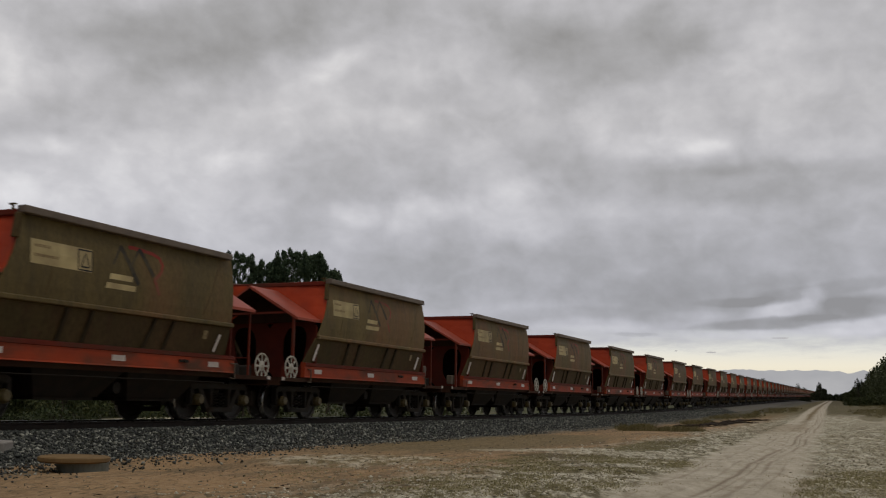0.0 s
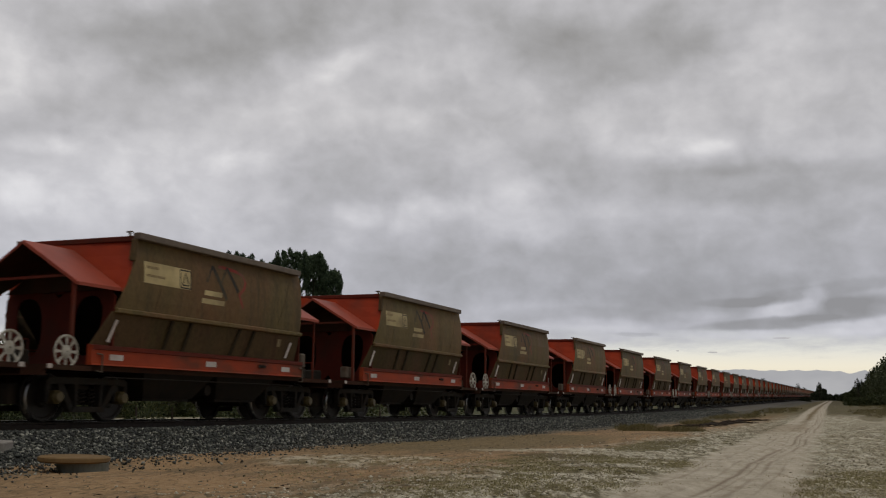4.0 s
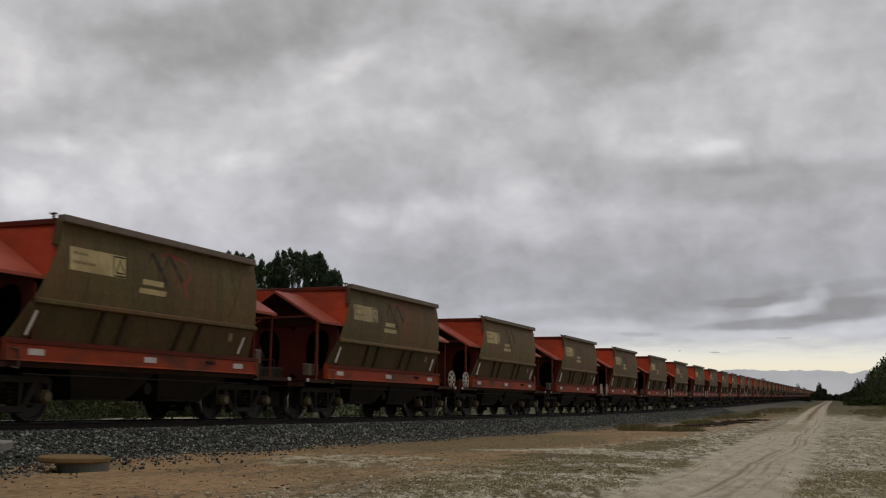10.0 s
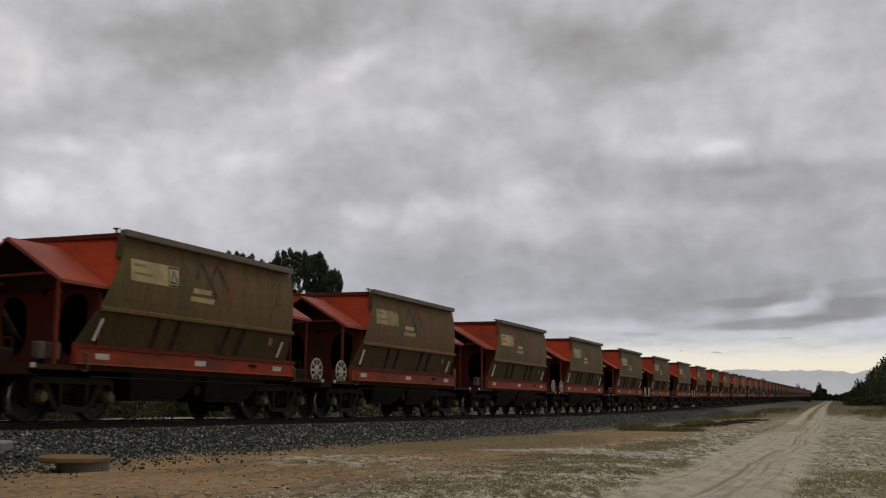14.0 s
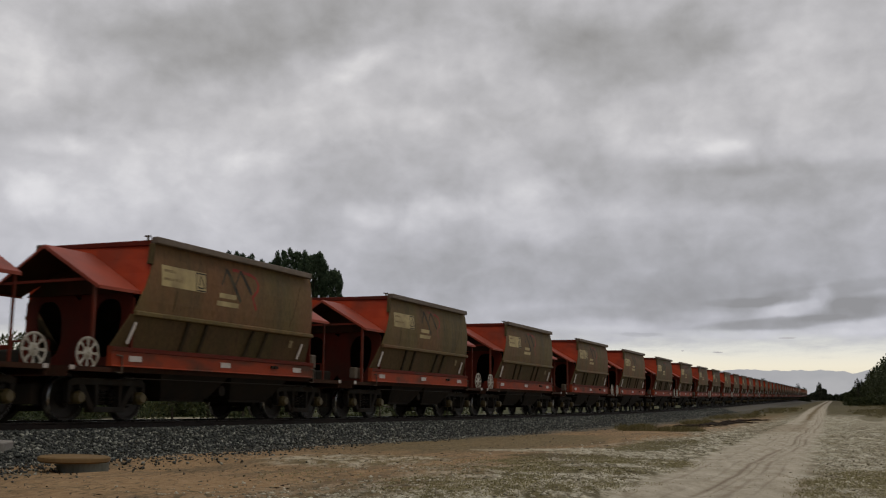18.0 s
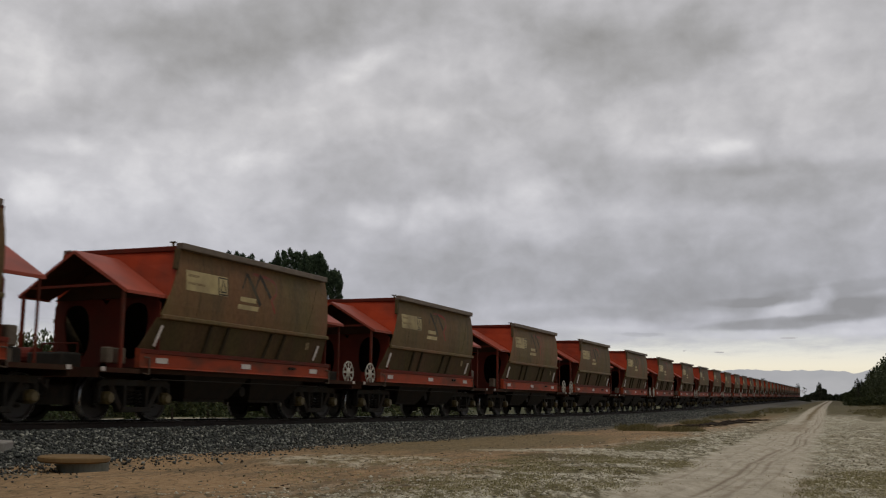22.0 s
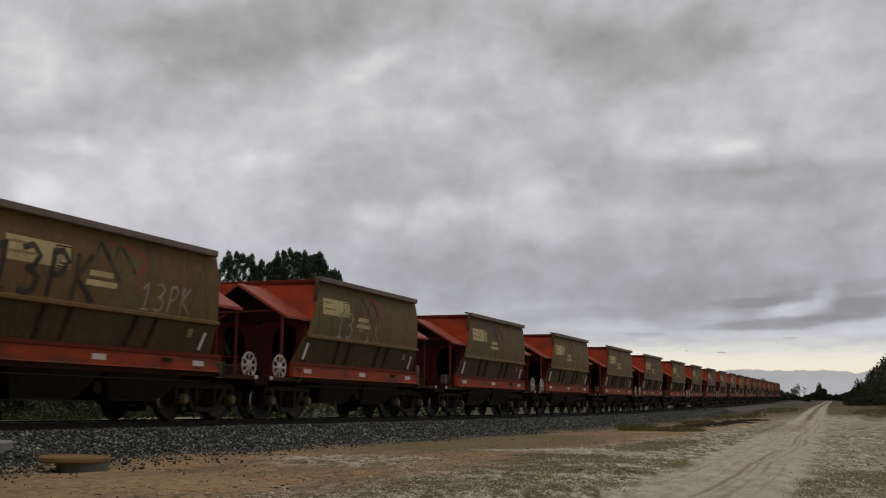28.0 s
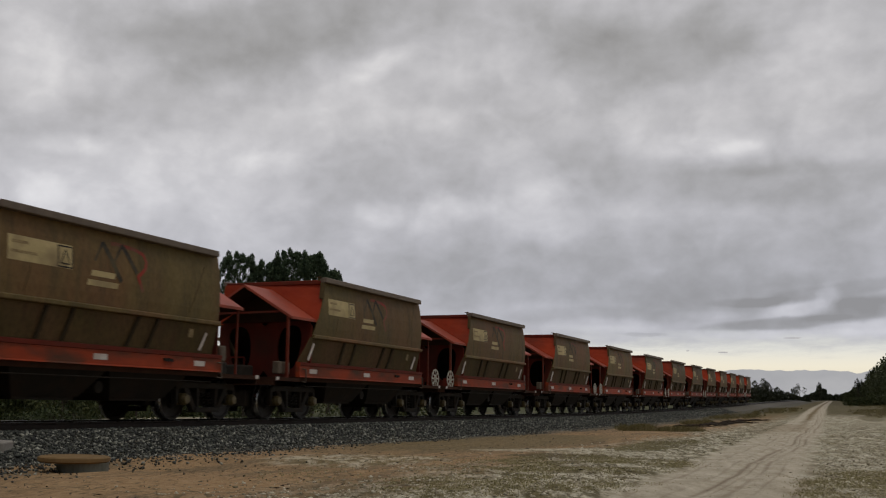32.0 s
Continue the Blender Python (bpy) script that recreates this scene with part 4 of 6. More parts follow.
def hand_wheel_mesh():
    """A cast brake wheel with eight openings between hub and rim, its axle along x."""
    bm = bmesh.new()
    radii = [0.02, 0.05, 0.105, 0.122, 0.265, 0.276, 0.293, 0.308]
    depth = [0.03, 0.027, 0.009, 0.007, 0.007, 0.013, 0.016, 0.010]
    n = 48
    grid = [[[bm.verts.new((sx * d, r * math.cos(2 * math.pi * i / n), r * math.sin(2 * math.pi * i / n))) for i in range(n)] for r, d in zip(radii, depth)] for sx in (1, -0.6)]
    hole = lambda j, i: j in (3,) and i % 6 not in (0, 5)
    for j in range(len(radii) - 1):
        for i in range(n):
            k = (i + 1) % n
            if hole(j, i):
                continue
            bm.faces.new((grid[0][j][i], grid[0][j + 1][i], grid[0][j + 1][k], grid[0][j][k]))
            bm.faces.new((grid[1][j][k], grid[1][j + 1][k], grid[1][j + 1][i], grid[1][j][i]))
    for e in [e for e in bm.edges if len(e.link_faces) == 1 and e.verts[0].co.x > 0]:
        other = []
        for v in e.verts:
            for j in range(len(radii)):
                if v in grid[0][j]:
                    other.append(grid[1][j][grid[0][j].index(v)])
        bm.faces.new((e.verts[0], e.verts[1], other[1], other[0]))
    bmesh.ops.recalc_face_normals(bm, faces=bm.faces[:])
    return bm


def build_wagon(brake_at_front):
    w = empty("ore_wagon")
    tagged(w, "dusty olive ore hopper wagon with red ends, coupled in a train", "rail wagon", "wagons of the ore train")
    # hopper sides, with the ledge between their upper and lower sheets and the rail along the top
    for s in (1, -1):
        part("side_sheet", side_sheet(s, UPPER, REAR_UP), OLIVE, w, "dusty olive-brown curved steel sheet")
        part("lower_sheet", side_sheet(s, LOWER, REAR_LOW), OLIVE_LOW, w, "dusted sloping steel sheet in a darker tone than the upper one")
        bm = bmesh.new()
        solid(bm, mirrored(s, [(1.56, -0.55, 2.17), (1.625, -0.55, 2.15), (1.625, -0.58, 2.07), (1.54, -0.58, 2.05)]), mirrored(s, [(1.56, 6.43, 2.17), (1.625, 6.43, 2.15), (1.625, 6.43, 2.07), (1.54, 6.43, 2.05)]))
        bmesh.ops.recalc_face_normals(bm, faces=bm.faces[:])
        soften(bm, 0.012)
        part("ledge", bm, OLIVE, w)
        bm = bmesh.new()
        solid(bm, mirrored(s, [(1.47, -0.06, 3.565), (1.655, -0.06, 3.565), (1.655, 6.215, 3.565), (1.47, 6.215, 3.565)]), mirrored(s, [(1.47, -0.06, 3.70), (1.655, -0.06, 3.70), (1.655, 6.215, 3.70), (1.47, 6.215, 3.70)]))
        bmesh.ops.recalc_face_normals(bm, faces=bm.faces[:])
        soften(bm, 0.018, 2)
        part("top_rail", bm, BEAM, w, "grey-brown steel rail along the rim")
        # slanting ribs
        for yt, yb in ((1.22, 1.10), (1.88, 1.74), (3.72, 3.50), (4.32, 4.12)) if s > 0 else ():
            bm = bmesh.new()
            solid(bm, mirrored(s, [(1.53, yt - 0.035, 2.05), (1.59, yt - 0.035, 2.05), (1.59, yt + 0.035, 2.05), (1.53, yt + 0.035, 2.05)]), mirrored(s, [(1.41, yb - 0.035, 1.46), (1.47, yb - 0.035, 1.46), (1.47, yb + 0.035, 1.46), (1.41, yb + 0.035, 1.46)]))
            bmesh.ops.recalc_face_normals(bm, faces=bm.faces[:])
            part("rib", bm, RIB, w)
        # white grab bars
        for ya, yb, za, zb in ((-0.50, -0.66, 1.93, 1.50), (5.97, 5.83, 1.88, 1.50)) if s > 0 else ():
            bm = bmesh.new()
            bar(bm, (s * 1.57, ya - MID, za), (s * 1.50, yb - MID, zb), 0.022, 0.05)
            part("grab_bar", bm, WHITE, w, "white painted bar")
        # step irons at the ends of the sill
        for y in (-0.80, 6.66) if s > 0 else ():
            bm = bmesh.new()
            rod(bm, (1.53, y - MID, 0.93), (1.53, y - MID, 1.26), 0.014, 6)
            rod(bm, (1.53, y - MID, 1.26), (1.51, y - 0.14 - MID, 1.27), 0.014, 6)
            rod(bm, (1.53, y - MID, 0.93), (1.51, y - 0.14 - MID, 0.95), 0.014, 6)
            part("step_iron", bm, GREY_BOX, w, "thin grey step iron")
        # sill
        bm = bmesh.new()
        ring = [(1.38, 1.06), (1.515, 1.06), (1.50, 1.09), (1.50, 1.345), (1.522, 1.355), (1.522, 1.43), (1.38, 1.45)]
        solid(bm, mirrored(s, [(x, -1.07, z) for x, z in ring]), mirrored(s, [(x, 6.68, z) for x, z in ring]))
        bmesh.ops.recalc_face_normals(bm, faces=bm.faces[:])
        for fc in bm.faces:
            if len(fc.verts) == 4 and fc.calc_center_median().z > 1.347:
                fc.material_index = 1
        part("side_sill", bm, [SILL_RED, RED_DARK], w, "red painted steel sill with a dull lip")
        for y in (-0.38, 2.73, 5.86) if s > 0 else ():
            bm = bmesh.new()
            box(bm, s * 1.497, s * 1.508, y - 0.19 - MID, y + 0.19 - MID, 1.165, 1.275)
            bmesh.ops.recalc_face_normals(bm, faces=bm.faces[:])
            part("reflector", bm, WHITE, w, "white reflective plate")
        if s < 0:
            continue
        bm = bmesh.new()
        bar(bm, (s * 1.515, 4.62 - MID, 1.25), (s * 1.515, 4.92 - MID, 1.25), 0.05, 0.06)
        rod(bm, (s * 1.46, 4.77 - MID, 1.25), (s * 1.56, 4.77 - MID, 1.25), 0.035, 8)
        part("door_hook", bm, BLACK, w)
        bm = bmesh.new()
        rod(bm, (s * 1.43, -0.6 - MID, 0.84), (s * 1.43, 6.4 - MID, 0.84), 0.014, 6)
        part("brake_pipe", bm, BLACK, w)
    # end walls of the hopper
    for front in (True, False):
        bm = bmesh.new()
        share = lambda x: (x + 1.6) / 3.2
        lean = lambda x, z: share(x) * (0.005 - (3.53 - z) * 0.37) - (1 - share(x)) * 0.08
        y = lean if front else (lambda x, z: 2 * MID - lean(-x, z))
        t = 0.035 if front else -0.035
        levels = [(1.490, 3.58), (1.548, 3.25), (1.580, 2.95), (1.588, 2.65), (1.582, 2.5)]
        cols = [-1, -0.5, 0, 0.5, 1]
        faces_out = [[bm.verts.new((xw * c, y(xw * c, z) - MID, z)) for c in cols] for xw, z in levels]
        faces_in = [[bm.verts.new((xw * c, y(xw * c, z) + t - MID, z)) for c in cols] for xw, z in levels]
        for g in (faces_out, faces_in):
            for r in range(4):
                for c in range(4):
                    bm.faces.new((g[r][c], g[r + 1][c], g[r + 1][c + 1], g[r][c + 1]))
        for r in range(4):
            for c in (0, 4):
                bm.faces.new((faces_out[r][c], faces_out[r + 1][c], faces_in[r + 1][c], faces_in[r][c]))
        for c in range(4):
            for r in (0, 4):
                bm.faces.new((faces_out[r][c], faces_out[r][c + 1], faces_in[r][c + 1], faces_in[r][c]))
        bmesh.ops.recalc_face_normals(bm, faces=bm.faces[:])
        part("end_wall", bm, RED, w, "bright red painted end wall", smooth=False)
        bm = bmesh.new()
        e = -0.06 if front else REAR_UP - 0.06
        box(bm, -1.465, 1.465, e - MID, e + 0.12 - MID, 3.53, 3.64)
        bmesh.ops.recalc_face_normals(bm, faces=bm.faces[:])
        soften(bm, 0.015)
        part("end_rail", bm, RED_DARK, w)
        # bulkhead with two openings under the roof, and the dark slope of the hopper behind it
        yb = -0.37 if front else 2 * MID + 0.37
        bm = bmesh.new()
        for sx in (-1, 1):
            rect = (0, 1.50, 1.02, 2.60) if sx > 0 else (-1.50, 0, 1.02, 2.60)
            plate_with_hole(bm, rect, (sx * 0.80, 1.84, 0.36, 0.58, sx * 0.06), yb, 0.04 if front else -0.04)
        for v in bm.verts:
            v.co.y -= 0.10 * v.co.x
        bmesh.ops.recalc_face_normals(bm, faces=bm.faces[:])
        # the bulkhead's darker red carries the shade beneath the end roof
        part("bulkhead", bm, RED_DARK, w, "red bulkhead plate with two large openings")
        sgn = 1 if front else -1
        bm = bmesh.new()
        solid(bm, [(x, yb + sgn * 0.18 - MID, 2.55) for x in (-1.45, 1.45)] + [(x, yb + sgn * 0.21 - MID, 2.55) for x in (1.45, -1.45)], [(x, yb + sgn * 1.5 - MID, 1.0) for x in (-1.4, 1.4)] + [(x, yb + sgn * 1.53 - MID, 1.0) for x in (1.4, -1.4)])
        bmesh.ops.recalc_face_normals(bm, faces=bm.faces[:])
        part("slope_sheet", bm, BLACK, w)
        # roof over the platform
        yo, yi, ye = (-1.42, -0.06, -0.36) if front else (7.57, REAR_UP + 0.02, REAR_UP + 0.05)
        for sx in (1, -1):
            bm = bmesh.new()
            gable_roof(bm, sx, yo - 0.152 * sx, yi, ye, yo)
            # downward faces get the darker red, as painted shade under the roof
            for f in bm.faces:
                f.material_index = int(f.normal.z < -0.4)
            part("roof_sheet", bm, [ROOF_RED, SHADE_RED], w, "faded red sloping roof sheet with a shade-darkened underside")
            bm = bmesh.new()
            yp = yo - 0.14 * sx + (0.03 if front else -0.03)
            bar(bm, (sx * 1.40, yp - MID, 1.0), (sx * 1.40, yp - MID, 2.60), 0.06 if front else 0.04)
            part("post", bm, POST_RED, w)
        bm = bmesh.new()
        bar(bm, (-1.22, yo + 0.122 + sgn * 0.03 - MID, 2.69), (1.22, yo - 0.122 + sgn * 0.03 - MID, 2.69), 0.04, 0.05)
        part("tie_bar", bm, RED_DARK, w)
        # added panel before the end wall, coloured dark as the shade under the gable
        yg = -0.44 if front else 2 * MID + 0.44
        bm = bmesh.new()
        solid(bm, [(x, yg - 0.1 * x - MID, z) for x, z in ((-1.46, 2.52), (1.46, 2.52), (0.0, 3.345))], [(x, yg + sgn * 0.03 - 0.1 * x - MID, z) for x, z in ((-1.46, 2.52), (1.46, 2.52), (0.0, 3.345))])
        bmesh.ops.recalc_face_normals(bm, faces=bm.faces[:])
        part("gable_panel", bm, SHADE_RED, w, "added dark panel standing in for the shade under the roof")
        # end platform
        p0, p1 = (-2.22, -1.07) if front else (6.68, 8.26)
        bm = bmesh.new()
        box(bm, -1.46, 1.46, p0 - MID, p1 - MID, 0.955, 1.0)
        for sx in (-1, 1):
            box(bm, sx * 1.44, sx * 1.51, p0 - MID, p1 - MID, 0.94, 1.03)
        ye_ = p0 if front else p1 - 0.07
        box(bm, -1.44, 1.44, ye_ - MID, ye_ + 0.07 - MID, 0.84, 1.03)
        bmesh.ops.recalc_face_normals(bm, faces=bm.faces[:])
        part("end_platform", bm, DECK, w, "dust-caked dark red end platform")
        for sx in (1,):
            yr = -2.14 if front else 8.14
            bm = bmesh.new()
            box(bm, sx * 1.505, sx * 1.52, yr - 0.06 - MID, yr + 0.06 - MID, 0.96, 1.04)
            bmesh.ops.recalc_face_normals(bm, faces=bm.faces[:])
            part("edge_reflector", bm, WHITE, w, "small white plate")
        # railing low in front of the bulkhead
        yr = -0.75 if front else 6.9
        bm = bmesh.new()
        for z in (1.32, 1.58):
            rod(bm, (-1.3, yr - MID, z), (-0.35, yr - MID, z), 0.02, 6)
        for x in (-1.3, -0.85, -0.35):
            rod(bm, (x, yr - MID, 1.0), (x, yr - MID, 1.58), 0.02, 6)
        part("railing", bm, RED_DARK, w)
        # brake gear on the platform
        g0 = -1.95 if front else 7.35
        bm = bmesh.new()
        if front:
            box(bm, -0.55, 0.35, g0 - MID, g0 + 0.55 - MID, 0.98, 1.34)
        else:
            box(bm, 0.40, 1.30, 6.90 - MID, 7.22 - MID, 0.98, 1.30)
        bmesh.ops.recalc_face_normals(bm, faces=bm.faces[:])
        soften(bm, 0.04, 2)
        if not front:
            # valves and a bent pipe standing on the unit
            for x, top, k in ((0.55, 1.62, 0.06), (0.80, 1.50, 0.09), (1.08, 1.56, 0.05)):
                rod(bm, (x, 7.05 - MID, 1.28), (x, 7.05 - MID, top), k, 8)
            rod(bm, (0.55, 7.05 - MID, 1.60), (0.86, 7.12 - MID, 1.68), 0.028, 6)
            rod(bm, (0.86, 7.12 - MID, 1.68), (1.08, 7.05 - MID, 1.54), 0.028, 6)
        part("brake_unit", bm, BOGIE, w, "dark brown brake unit")
        bm = bmesh.new()
        rod(bm, (-1.15, g0 + 0.3 - MID, 1.25), (-0.60, g0 + 0.3 - MID, 1.25), 0.20, 16)
        rod(bm, (-0.62, g0 + 0.3 - MID, 1.25), (-0.30, g0 + 0.3 - MID, 1.25), 0.05, 8)
        part("brake_cylinder", bm, RED_DARK, w)
        # coupler
        yc0, yc1 = (-1.6, -2.34) if front else (7.9, 8.85 if brake_at_front else 8.60)
        bm = bmesh.new()
        box(bm, -0.09, 0.09, min(yc0, yc1) + (0.14 if front else 0) - MID, max(yc0, yc1) - (0 if front else 0.14) - MID, 0.80, 0.98)
        yk = yc1 + (0.14 if front else -0.14)
        box(bm, -0.17, 0.17, yk - 0.15 - MID, yk + 0.15 - MID, 0.74, 1.02)
        bmesh.ops.recalc_face_normals(bm, faces=bm.faces[:])
        soften(bm, 0.03)
        part("coupler", bm, BLACK, w)
        bm = bmesh.new()
        pts = [Vector((0.35, yc1 * 0.98 - MID, 0.80)), Vector((0.36, yc1 - MID, 0.6)), Vector((0.3, yc1 + (-0.02 if front else 0.02) - MID, 0.48)), Vector((0.2, yc1 - MID, 0.5))]
        for a, b in zip(pts, pts[1:]):
            rod(bm, a, b, 0.028, 6)
        part("air_hose", bm, BLACK, w)
        # brake wheel, or a small valve box, at the near end
        if front == brake_at_front:
            yw = -1.713 if front else 7.875
            part("brake_wheel", hand_wheel_mesh(), WHEEL_WHITE, w, "white enamelled spoked brake wheel", place=pose(1.475, yw - MID, 1.27))
            bm = bmesh.new()
            box(bm, 1.22, 1.45, yw - 0.05 - MID, yw + 0.05 - MID, 1.0, 1.32)
            bmesh.ops.recalc_face_normals(bm, faces=bm.faces[:])
            part("wheel_stand", bm, RED_DARK, w)
        elif front:
            for ya in (-1.86, -1.50):
                bm = bmesh.new()
                box(bm, 1.18, 1.36, ya - MID, ya + 0.18 - MID, 1.12, 1.43)
                bmesh.ops.recalc_face_normals(bm, faces=bm.faces[:])
                soften(bm, 0.02)
                part("valve_box", bm, GREY_BOX, w, "grey-brown box beside the post")
        else:
            bm = bmesh.new()
            box(bm, 1.12, 1.42, 6.74 - MID, 6.99 - MID, 1.30, 1.66)
            box(bm, 1.20, 1.34, 6.82 - MID, 6.98 - MID, 1.0, 1.28)
            bmesh.ops.recalc_face_normals(bm, faces=bm.faces[:])
            soften(bm, 0.03)
            part("valve_box", bm, GREY_BOX, w, "grey-brown box at the end of the sill")
    # latch at the corner of the hopper
    bm = bmesh.new()
    solid(bm, mirrored(1, [(1.50, -0.14, 3.56), (1.60, -0.14, 3.56), (1.61, -0.24, 3.12), (1.53, -0.24, 3.12)]), mirrored(1, [(1.50, -0.04, 3.56), (1.60, -0.04, 3.56), (1.61, -0.10, 3.12), (1.53, -0.10, 3.12)]))
    bmesh.ops.recalc_face_normals(bm, faces=bm.faces[:])
    soften(bm, 0.015)
    rod(bm, (1.48, -0.16 - MID, 3.6), (1.48, -0.16 - MID, 3.69), 0.025, 8)
    bar(bm, (1.40, -0.16 - MID, 3.70), (1.54, -0.16 - MID, 3.70), 0.05, 0.025)
    part("corner_latch", bm, OLIVE_LOW, w)
    # hopper floor, chutes and centre sill
    bm = bmesh.new()
    box(bm, -1.40, 1.40, -1.0 - MID, 6.8 - MID, 0.96, 1.07)
    box(bm, -0.33, 0.33, -1.9 - MID, 8.2 - MID, 0.70, 0.96)
    bmesh.ops.recalc_face_normals(bm, faces=bm.faces[:])
    part("centre_sill", bm, DECK, w)
    for y0, y1 in ((0.75, 3.0), (3.3, 5.55)):
        bm = bmesh.new()
        solid(bm, [(-1.05, y0 + 0.30 - MID, 0.47), (1.05, y0 + 0.30 - MID, 0.47), (1.05, y1 - 0.30 - MID, 0.47), (-1.05, y1 - 0.30 - MID, 0.47)], [(-1.35, y0 - 0.1 - MID, 0.97), (1.35, y0 - 0.1 - MID, 0.97), (1.35, y1 + 0.1 - MID, 0.97), (-1.35, y1 + 0.1 - MID, 0.97)])
        box(bm, -1.0, 1.0, y0 + 0.35 - MID, y1 - 0.35 - MID, 0.41, 0.47)
        bmesh.ops.recalc_face_normals(bm, faces=bm.faces[:])
        part("discharge_chute", bm, BLACK, w)
    bm = bmesh.new()
    rod(bm, (0.2, 3.15 - MID, 0.66), (1.15, 3.15 - MID, 0.66), 0.12, 12)
    part("air_cylinder", bm, BLACK, w)
    for yc in (-0.595, 6.80):
        bm = bmesh.new()
        box(bm, -0.62, 0.62, yc - 1.55 - MID, yc + 1.55 - MID, 0.32, 0.70)
        bmesh.ops.recalc_face_normals(bm, faces=bm.faces[:])
        part("brake_rigging", bm, BLACK, w)
    # weld seams and a small pale plate on the near side
    for a, b in (((5.80, 3.30), (5.28, 2.25)), ((0.72, 2.66), (0.62, 2.22))):
        bm = bmesh.new()
        stroke(bm, [a, b], 0.03, 0.004, 5)
        part("weld_seam", bm, OLIVE_LOW, w)
    bm = bmesh.new()
    patch(bm, 5.42, 5.58, 1.76, 1.94, 0.012, rows=2)
    part("pale_plate", bm, INK_FADED, w, "small dull plate")
    # bogies
    frame_m = wheel_m = spring_m = cap_m = None
    for yc in (-0.595, 6.80):
        for sx in (-1, 1):
            if frame_m is None:
                frame_m = part("bogie_frame", side_frame_mesh(), BOGIE, w, "brown cast-steel bogie side frame", place=pose(1.0 * sx, yc - MID, 0))
                fr = frame_m
            else:
                fr = again(frame_m, w, pose(1.0 * sx, yc - MID, 0))
            for dy in (-0.895, 0.895):
                if cap_m is None:
                    bm = bmesh.new()
                    lathe(bm, [(-0.12, 0.13), (0.06, 0.13), (0.09, 0.105), (0.12, 0.10), (0.13, 0.08)], 14)
                    cap_m = part("axle_cap", bm, AXLE_CAP, fr, "ochre bearing cap", place=pose(0.08 * sx, dy, 0.46, 0, 0, 0 if sx > 0 else 180))
                else:
                    again(cap_m, fr, pose(0.08 * sx, dy, 0.46, 0, 0, 0 if sx > 0 else 180))
            for dy in (-0.13, 0.13) if sx > 0 else ():
                if spring_m is None:
                    spring_m = part("coil_spring", spring_mesh(), BLACK, fr, place=pose(0.0, dy, 0.31))
                else:
                    again(spring_m, fr, pose(0.0, dy, 0.31))
        bm = bmesh.new()
        box(bm, -0.92, 0.92, yc - 0.20 - MID, yc + 0.20 - MID, 0.52, 0.72)
        bmesh.ops.recalc_face_normals(bm, faces=bm.faces[:])
        soften(bm, 0.03)
        part("bolster", bm, BLACK, w)
        for dy in (-0.895, 0.895):
            bm = bmesh.new()
            rod(bm, (-1.02, 0, 0), (1.02, 0, 0), 0.075, 12)
            ax = part("wheelset", bm, BLACK, w, place=pose(0, yc + dy - MID, 0.46))
            for sx in (-1, 1):
                if wheel_m is None:
                    wheel_m = part("wheel", wheel_mesh(), [WHEEL, TREAD], ax, "dark steel wheel with a polished tread", place=pose(0.745 * sx, 0, 0, 0, 0, 0 if sx > 0 else 180), smooth=False)
                else:
                    again(wheel_m, ax, pose(0.745 * sx, 0, 0, 0, 0, 0 if sx > 0 else 180))
    # markings on the near side
    bm = bmesh.new()
    patch(bm, 0.19, 1.73, 2.735, 3.165, 0.004)
    part("number_board", bm, CREAM, w, "dirty cream painted board")
    for y0, y1, z0, z1 in ((0.27, 0.66, 3.03, 3.085), (0.26, 0.86, 2.865, 2.915)):
        bm = bmesh.new()
        patch(bm, y0, y1, z0, z1, 0.007, rows=2)
        part("lettering_bar", bm, INK_FADED, w, "faded brown bar")
    bm = bmesh.new()
    stroke(bm, [(1.37, 3.13), (1.73, 3.13), (1.73, 2.76), (1.37, 2.76), (1.37, 3.13)], 0.03, 0.007, 3)
    part("square_outline", bm, INK, w, "black square outline")
    bm = bmesh.new()
    stroke(bm, [(1.44, 2.82), (1.55, 3.08), (1.67, 2.82), (1.44, 2.82)], 0.03, 0.007, 3)
    part("triangle_mark", bm, INK, w, "black triangle")
    bm = bmesh.new()
    for pts in (((2.32, 2.98), (2.55, 3.36), 0.05), ((2.87, 3.04), (3.11, 3.38), 0.05), ((2.55, 3.36), (3.08, 2.66), 0.11), ((3.11, 3.38), (3.53, 2.88), 0.105)):
        stroke(bm, pts[:2], pts[2], 0.006)
    part("peak_emblem", bm, INK_WORN, w, "two dark peaks painted on the side")
    bm = bmesh.new()
    stroke(bm, [(2.79, 3.37), (2.95, 3.38), (3.11, 3.37), (3.30, 3.36), (3.53, 3.34), (3.73, 3.28), (3.83, 3.14), (3.79, 3.0), (3.67, 2.90), (3.57, 2.82), (3.64, 2.70), (3.74, 2.53)], 0.075, 0.005, 3)
    part("red_emblem", bm, LOGO_RED, w, "worn red curve painted on the side")
    bm = bmesh.new()
    patch(bm, 2.25, 2.91, 2.69, 2.80, 0.006, lean=-0.03)
    part("label_bar", bm, CREAM, w, "cream lettering bar")
    bm = bmesh.new()
    patch(bm, 2.16, 3.01, 2.51, 2.62, 0.006, lean=-0.03)
    part("label_bar", bm, CREAM, w, "cream lettering bar")
    return w


wagon_even = build_wagon(False)
wagon_odd = build_wagon(True)
wagons = {0: wagon_even, 1: wagon_odd}
for k in range(-1, 68):
    if k not in wagons:
        wagons[k] = copy_thing(wagon_odd if k % 2 else wagon_even, along(station(k) + MID))


